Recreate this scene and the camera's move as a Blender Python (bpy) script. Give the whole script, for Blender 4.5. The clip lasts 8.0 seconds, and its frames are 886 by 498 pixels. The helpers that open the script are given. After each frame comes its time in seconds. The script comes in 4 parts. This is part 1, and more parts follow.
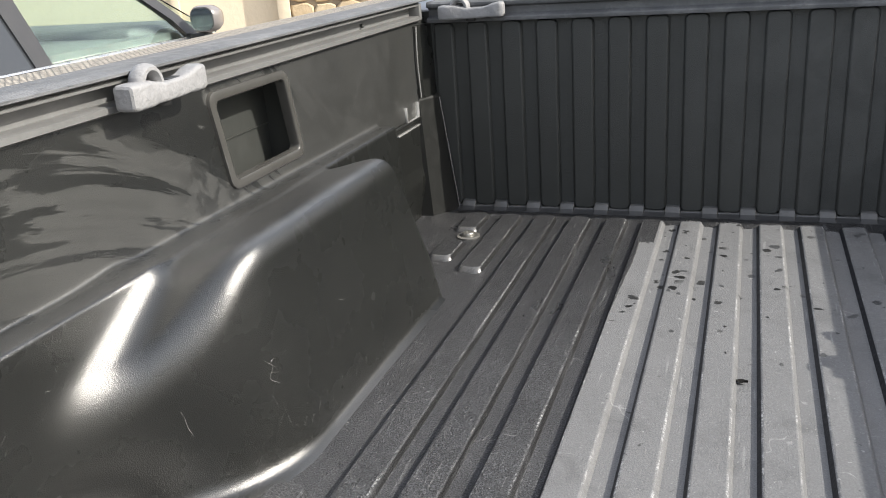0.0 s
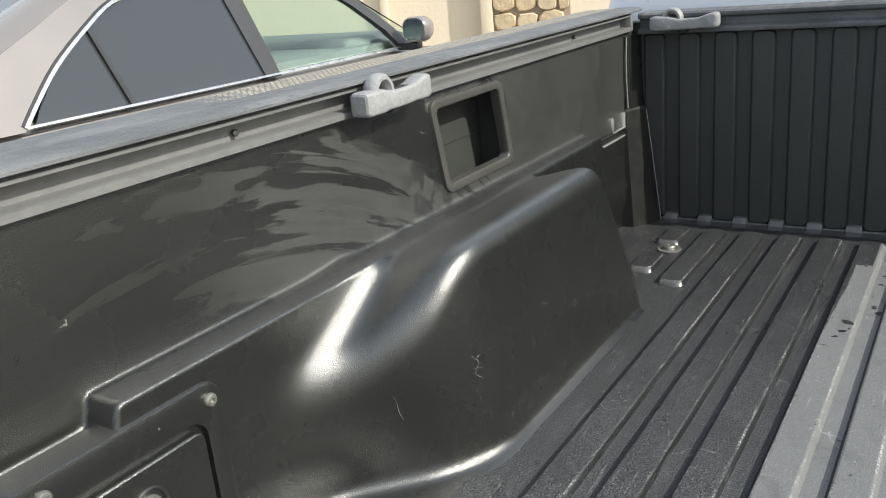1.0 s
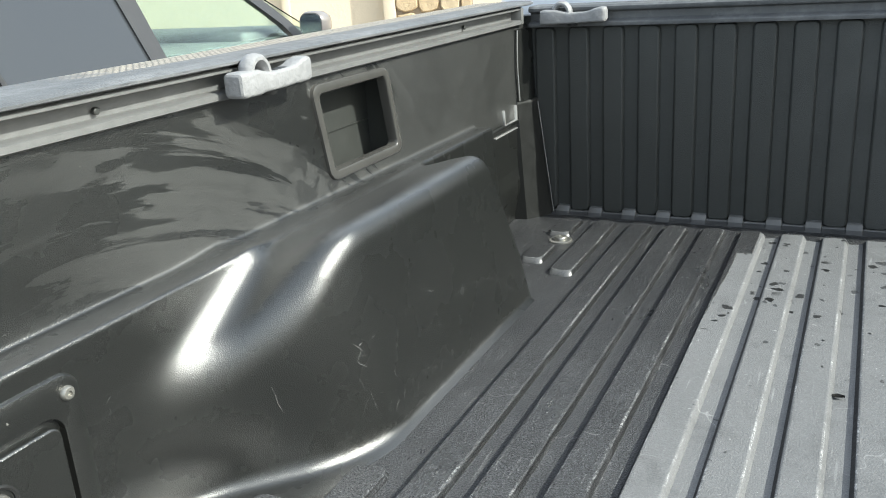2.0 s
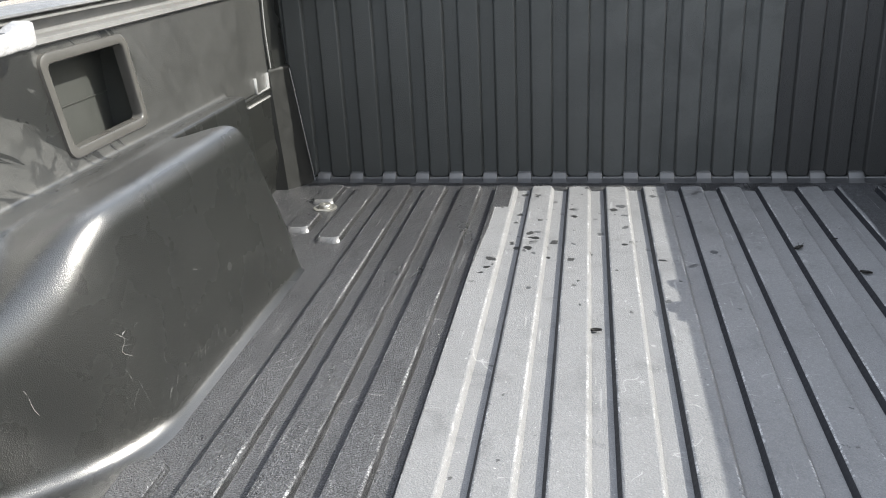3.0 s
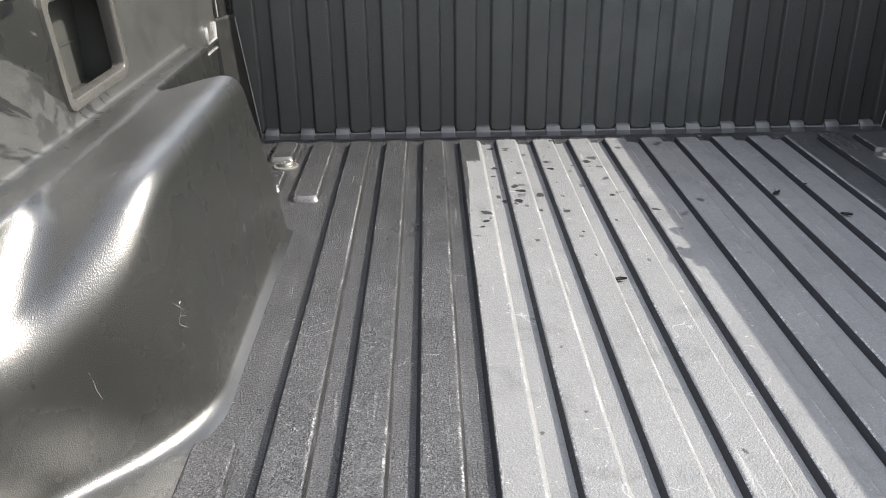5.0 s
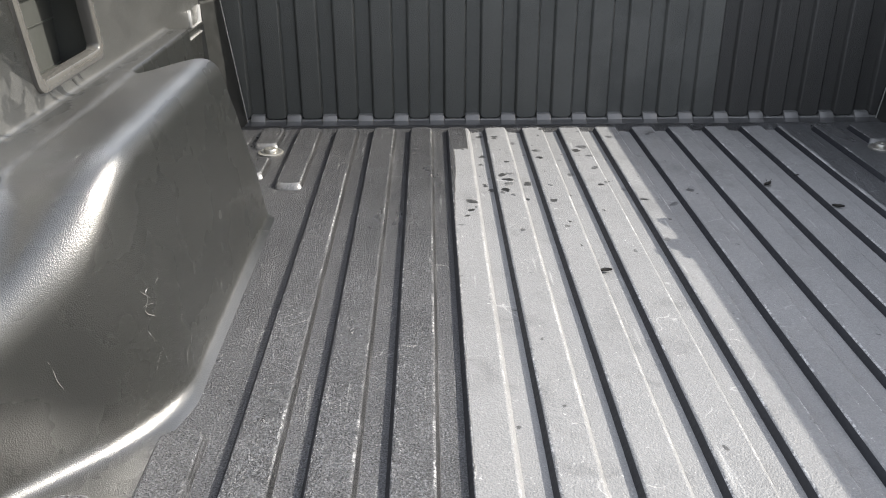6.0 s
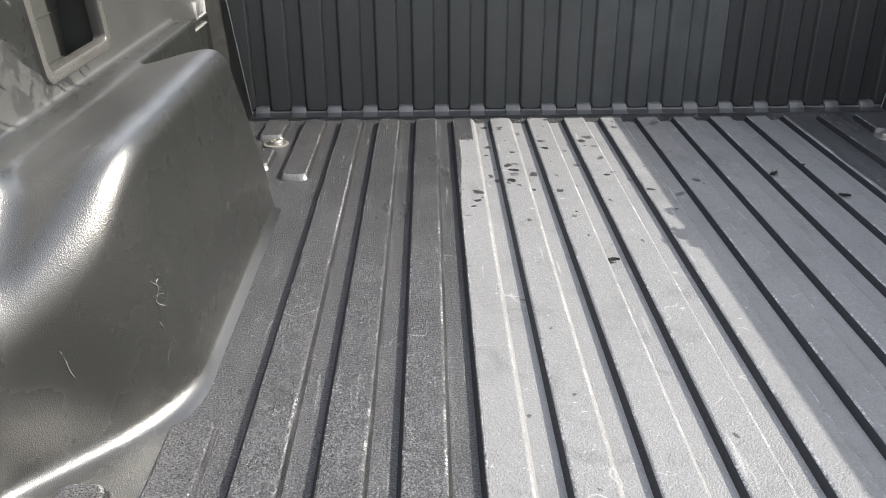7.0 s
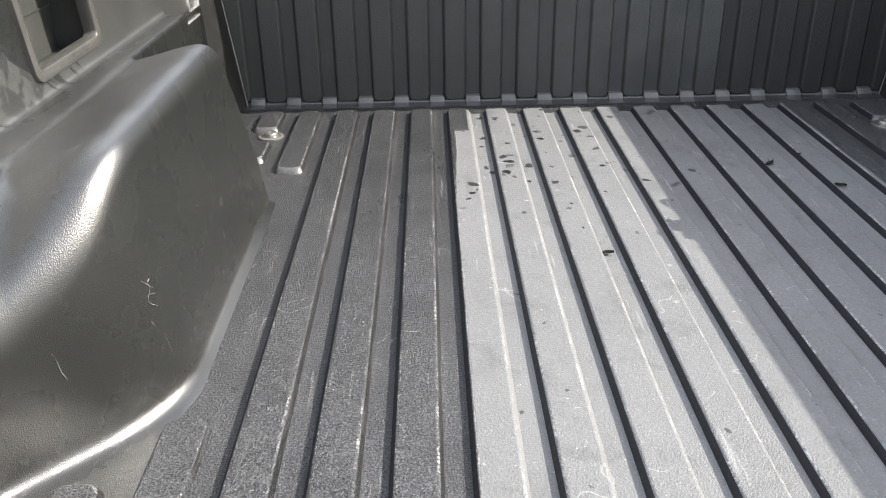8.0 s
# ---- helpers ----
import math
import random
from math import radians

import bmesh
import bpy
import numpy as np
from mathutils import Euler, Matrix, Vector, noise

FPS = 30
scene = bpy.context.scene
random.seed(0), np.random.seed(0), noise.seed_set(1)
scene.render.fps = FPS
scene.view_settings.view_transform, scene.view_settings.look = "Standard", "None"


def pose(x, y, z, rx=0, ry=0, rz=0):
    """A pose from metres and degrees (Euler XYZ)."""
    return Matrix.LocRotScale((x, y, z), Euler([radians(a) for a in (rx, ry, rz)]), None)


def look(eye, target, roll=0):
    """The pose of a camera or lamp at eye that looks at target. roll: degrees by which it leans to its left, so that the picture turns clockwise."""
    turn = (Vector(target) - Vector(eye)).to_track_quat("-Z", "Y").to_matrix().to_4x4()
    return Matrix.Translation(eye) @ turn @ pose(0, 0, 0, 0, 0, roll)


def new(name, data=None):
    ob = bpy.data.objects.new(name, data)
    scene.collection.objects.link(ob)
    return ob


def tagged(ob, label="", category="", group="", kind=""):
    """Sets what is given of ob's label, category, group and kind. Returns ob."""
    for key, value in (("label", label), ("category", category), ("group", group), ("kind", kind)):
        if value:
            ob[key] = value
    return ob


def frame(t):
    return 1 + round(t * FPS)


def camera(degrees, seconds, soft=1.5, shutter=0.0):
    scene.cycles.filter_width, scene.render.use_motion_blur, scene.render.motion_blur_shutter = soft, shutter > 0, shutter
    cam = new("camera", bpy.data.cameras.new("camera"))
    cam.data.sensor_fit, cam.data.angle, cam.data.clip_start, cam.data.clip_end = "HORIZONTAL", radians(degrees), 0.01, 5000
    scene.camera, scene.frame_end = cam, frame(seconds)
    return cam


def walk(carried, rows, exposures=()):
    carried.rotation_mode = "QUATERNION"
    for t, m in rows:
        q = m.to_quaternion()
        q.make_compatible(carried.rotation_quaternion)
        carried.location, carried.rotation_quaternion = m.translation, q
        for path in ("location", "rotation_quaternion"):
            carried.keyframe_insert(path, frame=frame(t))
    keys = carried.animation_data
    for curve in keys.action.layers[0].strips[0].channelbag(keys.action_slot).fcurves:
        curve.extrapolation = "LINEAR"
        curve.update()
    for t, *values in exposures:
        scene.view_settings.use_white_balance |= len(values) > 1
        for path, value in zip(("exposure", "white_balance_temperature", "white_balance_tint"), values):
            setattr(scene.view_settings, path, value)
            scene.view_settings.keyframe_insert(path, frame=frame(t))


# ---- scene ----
cam = camera(54.6, 8.0, soft=1.0)
EXPOSURES = [(0.0, 1.06, 6600, 8), (0.5, 0.84, 6560, 6), (1.0, 0.81, 6450, 4), (1.5, 0.81, 6430, 3), (2.0, 1.24, 6250, 0), (2.2, 1.36, 6230, 1),
             (3.3, 1.78, 6600, 7), (3.5, 1.78, 6650, 7), (4.0, 1.78, 6650, 8), (4.5, 1.78, 6650, 8), (6.0, 1.78, 6650, 8), (8.0, 1.78, 6650, 8)]
PATH = [
    (0, (-0.056, -1.811, 0.569), (-0.706, -0.044, -0.106), -4.1),
    (0.5, (-0.066, -1.83, 0.578), (-0.895, -0.13, -0.073), -4.0),
    (1, (-0.065, -1.852, 0.578), (-1.105, -0.262, -0.045), -5.2),
    (1.5, (-0.064, -1.848, 0.57), (-1.111, -0.262, -0.055), -4.5),
    (2, (-0.045, -1.827, 0.551), (-0.9, -0.133, -0.083), -3.7),
    (2.2, (-0.035, -1.813, 0.548), (-0.744, -0.06, -0.105), -4.0),
    (3.3, (-0.097, -1.828, 0.537), (-0.368, 0.011, -0.202), -2.2),
    (3.5, (-0.144, -1.841, 0.538), (-0.393, -0.002, -0.207), -2.0),
    (4, (-0.278, -1.841, 0.533), (-0.423, 0.001, -0.232), -3.4),
    (4.5, (-0.308, -1.826, 0.528), (-0.304, 0.009, -0.268), -1.5),
    (6, (-0.277, -1.784, 0.512), (-0.25, 0.031, -0.328), -0.2),
    (6.5, (-0.281, -1.786, 0.509), (-0.259, 0.028, -0.334), -0.4),
    (7, (-0.286, -1.786, 0.509), (-0.261, 0.022, -0.346), -0.4),
    (7.5, (-0.285, -1.787, 0.505), (-0.262, 0.01, -0.373), -0.5),
    (8, (-0.276, -1.78, 0.519), (-0.255, 0.013, -0.367), -0.9),
]
walk(cam, [(t, look(eye, target, roll)) for t, eye, target, roll in PATH], EXPOSURES)

# ---- world and sun ----
# The bed floor is z = 0, the foot of the bulkhead y = 0, the truck points along +y; the ground lies 0.72 m below.
GROUND = -0.72
SUN_RISE, SUN_AHEAD = 36.02, 0.05   # rise seen along the truck, and how far the sun stands towards the cab
sun_way = Vector((1.0, SUN_AHEAD, math.tan(radians(SUN_RISE)))).normalized()
world = bpy.data.worlds.new("sky")
scene.world = world
world.use_nodes = True
wn = world.node_tree
sky = wn.nodes.new("ShaderNodeTexSky")
sky.sky_type = "NISHITA"
sky.sun_disc = False
sky.sun_elevation = math.asin(sun_way.z)
sky.sun_rotation = math.atan2(sun_way.x, sun_way.y)
sky.air_density, sky.dust_density, sky.ozone_density = 1.0, 2.5, 0.7
# a thin, uneven veil of cloud over the whole sky
veil = wn.nodes.new("ShaderNodeMix")
veil.data_type = "RGBA"
cloud = wn.nodes.new("ShaderNodeTexNoise")
cloud.inputs["Scale"].default_value, cloud.inputs["Detail"].default_value, cloud.inputs["Roughness"].default_value = 3.2, 5.0, 0.55
aim = wn.nodes.new("ShaderNodeTexCoord")
wn.links.new(aim.outputs["Generated"], cloud.inputs["Vector"])
thick = wn.nodes.new("ShaderNodeMapRange")
thick.inputs[1].default_value, thick.inputs[2].default_value, thick.inputs[3].default_value, thick.inputs[4].default_value = 0.3, 0.7, 0.2, 0.8
wn.links.new(cloud.outputs["Fac"], thick.inputs[0])
wn.links.new(thick.outputs[0], veil.inputs[0])
veil.inputs[7].default_value = (5.2, 5.2, 5.45, 1.0)
wn.links.new(sky.outputs[0], veil.inputs[6])
wn.links.new(veil.outputs[2], wn.nodes["Background"].inputs[0])
wn.nodes["Background"].inputs[1].default_value = 0.15
lamp = bpy.data.lights.new("sun", "SUN")
lamp.energy, lamp.angle, lamp.color = 3.45, radians(0.3), (1.0, 0.955, 0.89)
sun = new("sun", lamp)
sun.matrix_world = look(sun_way * 30, (0, 0, 0))


# ---- materials ----
class Mat:
    """A node material with a few shortcuts."""

    def __init__(self, name, rough=0.5, metal=0.0, spec=0.5):
        self.m = bpy.data.materials.new(name)
        self.m.use_nodes = True
        self.t = self.m.node_tree
        self.b = self.t.nodes["Principled BSDF"]
        self.b.inputs["Roughness"].default_value = rough
        self.b.inputs["Metallic"].default_value = metal
        self.b.inputs["Specular IOR Level"].default_value = spec
        self.co = self.t.nodes.new("ShaderNodeNewGeometry").outputs["Position"]

    def put(self, socket, value):
        if hasattr(value, "links"):
            self.t.links.new(value, socket)
        else:
            socket.default_value = value

    def set(self, name, value):
        self.put(self.b.inputs[name], (*value, 1) if isinstance(value, tuple) and len(value) == 3 else value)
        return self

    def math(self, op, a, b=0.0, c=0.0):
        n = self.t.nodes.new("ShaderNodeMath")
        n.operation = op
        for k, v in enumerate((a, b, c)):
            self.put(n.inputs[k], v)
        return n.outputs[0]

    def xyz(self):
        n = self.t.nodes.new("ShaderNodeSeparateXYZ")
        self.t.links.new(self.co, n.inputs[0])
        return n.outputs

    def joined(self, x, y, z):
        n = self.t.nodes.new("ShaderNodeCombineXYZ")
        for k, v in enumerate((x, y, z)):
            self.put(n.inputs[k], v)
        return n.outputs[0]

    def stretch(self, sx, sy, sz):
        n = self.t.nodes.new("ShaderNodeMapping")
        n.inputs["Scale"].default_value = (sx, sy, sz)
        self.t.links.new(self.co, n.inputs[0])
        return n.outputs[0]

    def noise(self, scale, detail=3.0, rough=0.55, vec=None, warp=0.0):
        n = self.t.nodes.new("ShaderNodeTexNoise")
        self.t.links.new(vec or self.co, n.inputs["Vector"])
        n.inputs["Scale"].default_value, n.inputs["Detail"].default_value = scale, detail
        n.inputs["Roughness"].default_value, n.inputs["Distortion"].default_value = rough, warp
        return n.outputs["Fac"]

    def cells(self, scale, vec=None, feature="F1", rnd=1.0):
        n = self.t.nodes.new("ShaderNodeTexVoronoi")
        n.feature = feature
        self.t.links.new(vec or self.co, n.inputs["Vector"])
        n.inputs["Scale"].default_value = scale
        n.inputs["Randomness"].default_value = rnd
        return n.outputs

    def ramp(self, fac, *stops):
        """Values from fac by stops (position, number or colour)."""
        n = self.t.nodes.new("ShaderNodeValToRGB")
        self.put(n.inputs[0], fac)
        e = n.color_ramp.elements
        while len(e) < len(stops):
            e.new(0.5)
        for el, (p, c) in zip(e, stops):
            el.position = p
            el.color = (c, c, c, 1) if isinstance(c, (int, float)) else (*c, 1)
        return n.outputs[0]

    def mix(self, fac, a, b):
        n = self.t.nodes.new("ShaderNodeMix")
        n.data_type = "RGBA"
        self.put(n.inputs[0], fac)
        for k, v in ((6, a), (7, b)):
            self.put(n.inputs[k], (*v, 1) if isinstance(v, tuple) else ((v, v, v, 1) if isinstance(v, (int, float)) else v))
        return n.outputs[2]

    def step(self, v, lo, hi):
        n = self.t.nodes.new("ShaderNodeMapRange")
        n.interpolation_type = "SMOOTHSTEP"
        self.put(n.inputs[0], v)
        n.inputs[1].default_value, n.inputs[2].default_value = lo, hi
        return n.outputs[0]

    def bump(self, height, distance, strength=1.0):
        n = self.t.nodes.new("ShaderNodeBump")
        n.inputs["Strength"].default_value, n.inputs["Distance"].default_value = strength, distance
        self.put(n.inputs["Height"], height)
        old = self.b.inputs["Normal"].links
        if old:
            self.t.links.new(old[0].from_socket, n.inputs["Normal"])
        self.t.links.new(n.outputs[0], self.b.inputs["Normal"])
        return self


def plain(name, colour, rough, metal=0.0, wear=0.25, scale=30.0, bump=0.0006):
    """Paint, metal or plastic with slight unevenness."""
    m = Mat(name, rough, metal)
    n = m.noise(scale, 5)
    big = m.noise(scale / 8, 3)
    dark = tuple(c * (1 - wear) for c in colour)
    m.set("Base Color", m.mix(m.math("MULTIPLY_ADD", big, 0.6, m.math("MULTIPLY", n, 0.4)), dark, colour))
    m.set("Roughness", m.ramp(n, (0.3, max(0.02, rough * 0.8)), (0.75, min(1, rough * 1.15))))
    if bump:
        m.bump(n, bump)
    return m.m


FADED = (0.137, 0.138, 0.140)


def grain(m, size=800.0, depth=0.00022):
    """The fine leather grain of moulded bed plastic."""
    c = m.cells(size)[0]
    m.bump(c, depth)


def floor_plastic():
    m = Mat("bed_floor_plastic")
    x, y, z = m.xyz()
    wob = m.math("MULTIPLY_ADD", m.noise(26, 5, 0.7), 0.05, -0.025)
    wob2 = m.math("MULTIPLY_ADD", m.noise(9, 4, 0.6), 0.06, -0.03)
    inside = m.math("MULTIPLY", m.step(m.math("MULTIPLY_ADD", wob, 0.16, m.math("MULTIPLY_ADD", m.step(y, -0.62, -0.30), -0.008, x)), -0.2420, -0.2390),
                    m.math("SUBTRACT", 1.0, m.step(m.math("MULTIPLY_ADD", wob2, 0.16, x), 0.425, 0.430)))
    front = m.math("SUBTRACT", 1.0, m.step(m.math("ADD", y, m.math("MULTIPLY", wob, 0.6)), -0.124, -0.120))
    corner = m.math("MAXIMUM", m.step(x, -0.208, -0.205), m.math("SUBTRACT", 1.0, m.step(m.math("ADD", y, wob), -0.255, -0.245)))
    faded = m.math("MULTIPLY", m.math("MULTIPLY", inside, front), corner)
    # drips and smears of the dressing on the faded part
    dark_spot = m.t.nodes.new("ShaderNodeMapping")
    dark_spot.inputs["Scale"].default_value = (1.0, 0.85, 0.0)
    m.t.links.new(m.co, dark_spot.inputs[0])
    shake = m.t.nodes.new("ShaderNodeTexNoise")
    shake.inputs["Scale"].default_value, shake.inputs["Detail"].default_value = 34, 3
    m.t.links.new(m.co, shake.inputs["Vector"])
    bent = m.t.nodes.new("ShaderNodeVectorMath")
    bent.operation = "MULTIPLY_ADD"
    m.t.links.new(shake.outputs["Color"], bent.inputs[0])
    bent.inputs[1].default_value = (0.018, 0.018, 0.0)
    m.t.links.new(dark_spot.outputs[0], bent.inputs[2])
    cell = m.cells(30, bent.outputs[0])
    size = m.math("MULTIPLY_ADD", m.noise(60, 3, 0.6), 0.62, -0.09)
    drops = m.math("SUBTRACT", 1.0, m.step(m.math("SUBTRACT", cell[0], size), -0.02, 0.02))
    pick = m.t.nodes.new("ShaderNodeSeparateColor")
    m.t.links.new(cell[1], pick.inputs[0])
    drops = m.math("MULTIPLY", drops, m.step(pick.outputs[0], 0.55, 0.57))
    spot_mask = m.math("MULTIPLY", drops, m.step(m.math("ADD", y, m.math("MULTIPLY", m.noise(4, 2), 0.5)), -0.37, -0.31))
    spot_mask = m.math("MULTIPLY", spot_mask, m.step(m.noise(6, 2), 0.37, 0.43))
    spot_mask = m.math("MULTIPLY", spot_mask, m.math("SUBTRACT", 1.0, m.math("MULTIPLY", m.step(m.math("MULTIPLY_ADD", m.noise(13, 2), 0.3, x), 0.20, 0.24), 0.85)))
    spot_mask = m.math("MAXIMUM", spot_mask, m.math("MULTIPLY", m.step(m.noise(38, 4, 0.6), 0.69, 0.72), 0.8))
    smear = m.math("MULTIPLY", m.step(m.noise(7, 6, 0.7), 0.54, 0.72), 0.6)
    fine = m.noise(180, 4)
    big = m.noise(5, 5, 0.65)
    fade_col = m.mix(big, tuple(c * 0.80 for c in FADED), tuple(c * 1.15 for c in FADED))
    fade_col = m.mix(smear, fade_col, (0.085, 0.086, 0.088))
    blotch = m.math("MULTIPLY", m.step(m.noise(16, 5, 0.65, None, 0.5), 0.52, 0.74), 0.55)
    fade_col = m.mix(blotch, fade_col, (0.075, 0.075, 0.076))
    fade_col = m.mix(spot_mask, fade_col, (0.014, 0.014, 0.014))
    dark_col = m.mix(m.noise(11, 6, 0.7), (0.024, 0.0245, 0.0262), (0.056, 0.057, 0.0605))
    # paler towards the tailgate; right edge raised in place of reflected sky light
    dressed_gain = m.math("MULTIPLY_ADD", m.step(m.math("ADD", y, m.math("MULTIPLY_ADD", m.noise(7, 4), 0.4, -0.2)), -1.35, -0.25), -1.08, 1.88)
    dressed_gain = m.math("MAXIMUM", dressed_gain, m.math("MULTIPLY", m.step(x, 0.36, 0.42), 1.6))
    scaled = m.t.nodes.new("ShaderNodeVectorMath")
    scaled.operation = "SCALE"
    m.t.links.new(dark_col, scaled.inputs[0])
    m.t.links.new(dressed_gain, scaled.inputs["Scale"])
    col = m.mix(faded, scaled.outputs[0], fade_col)
    scratch = m.step(m.noise(120, 2, 0.5, m.stretch(1.0, 0.06, 1.0)), 0.68, 0.76)
    chips = m.step(m.noise(75, 3, 0.7), 0.70, 0.73)
    tiny = m.math("MULTIPLY", m.step(m.noise(210, 2, 0.6), 0.67, 0.71), m.step(m.noise(5, 3), 0.38, 0.56))
    curl = m.math("ABSOLUTE", m.math("SUBTRACT", m.noise(11, 2, 0.4), 0.5))
    hair = m.math("MULTIPLY", m.math("SUBTRACT", 1.0, m.step(curl, 0.0015, 0.004)), m.step(m.noise(17, 3), 0.56, 0.62))
    tiny = m.math("MAXIMUM", tiny, m.math("MULTIPLY", hair, 0.7))
    marks = m.math("MAXIMUM", m.math("MULTIPLY", scratch, 0.5), m.math("MAXIMUM", chips, m.math("MULTIPLY", tiny, 0.8)))
    col = m.mix(m.math("MULTIPLY", marks, 0.5), col, (0.42, 0.42, 0.41))
    # pale rib edges, rubbing with sun glints painted in, broken into grains and streaks
    edge = m.math("MULTIPLY", m.step(z, 0.0070, 0.0084), m.math("SUBTRACT", 1.0, m.step(z, 0.0092, 0.0095)))
    broken = m.math("MULTIPLY", m.step(m.noise(260, 3, 0.7), 0.45, 0.58), m.step(m.noise(34, 5, 0.75, m.stretch(1, 0.35, 1)), 0.46, 0.62))
    col = m.mix(m.math("MULTIPLY", m.math("MULTIPLY", edge, broken), 0.7), col, (0.46, 0.46, 0.46))
    # broken pale streaks along the sunward flanks, their sparkle put into the colour
    lane = m.math("ABSOLUTE", m.math("SUBTRACT", m.math("FRACT", m.math("MULTIPLY_ADD", x, 1 / 0.0738, 20.16)), 0.5))
    flank_sparkle = m.math("MULTIPLY", m.math("SUBTRACT", 1.0, m.step(lane, 0.02, 0.10)), m.step(m.noise(13, 5, 0.7, m.stretch(1.0, 0.18, 1.0)), 0.48, 0.66))
    flank_sparkle = m.math("MULTIPLY", m.math("MULTIPLY", flank_sparkle, m.step(m.noise(220, 3, 0.7), 0.40, 0.60)), m.math("SUBTRACT", 1.0, faded))
    col = m.mix(m.math("MULTIPLY", flank_sparkle, 0.45), col, (0.26, 0.26, 0.265))
    # flanks keep streaks of the dressing, blackened further for the shade in the grooves
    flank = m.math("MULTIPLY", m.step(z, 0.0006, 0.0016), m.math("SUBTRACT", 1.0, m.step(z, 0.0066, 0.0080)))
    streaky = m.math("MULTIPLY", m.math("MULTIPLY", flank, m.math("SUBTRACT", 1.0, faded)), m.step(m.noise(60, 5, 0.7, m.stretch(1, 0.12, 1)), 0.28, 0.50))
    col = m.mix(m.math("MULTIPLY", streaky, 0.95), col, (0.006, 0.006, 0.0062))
    speck = m.ramp(m.noise(470, 3, 0.7), (0.36, 0.40), (0.5, 1.0), (0.66, 2.3))
    tone = m.t.nodes.new("ShaderNodeVectorMath")
    tone.operation = "MULTIPLY"
    m.t.links.new(col, tone.inputs[0])
    m.t.links.new(m.mix(m.math("MULTIPLY_ADD", faded, -0.82, 1.0), 1.0, speck), tone.inputs[1])
    col = tone.outputs[0]
    m.set("Base Color", col)
    rough_t = m.ramp(m.noise(9, 5, 0.65, m.stretch(1.0, 0.35, 1.0)), (0.36, 0.26), (0.66, 0.50))
    rough_f = m.ramp(fine, (0.3, 0.50), (0.7, 0.64))
    m.set("Roughness", m.mix(faded, rough_t, rough_f))
    pits = m.noise(430, 3, 0.65)
    m.bump(m.math("MULTIPLY", pits, m.math("MULTIPLY_ADD", faded, -0.93, 1.0)), 0.0062)
    m.bump(m.math("MULTIPLY", m.cells(520)[0], m.math("MULTIPLY_ADD", faded, -0.5, 1.0)), 0.0010)
    return m.m


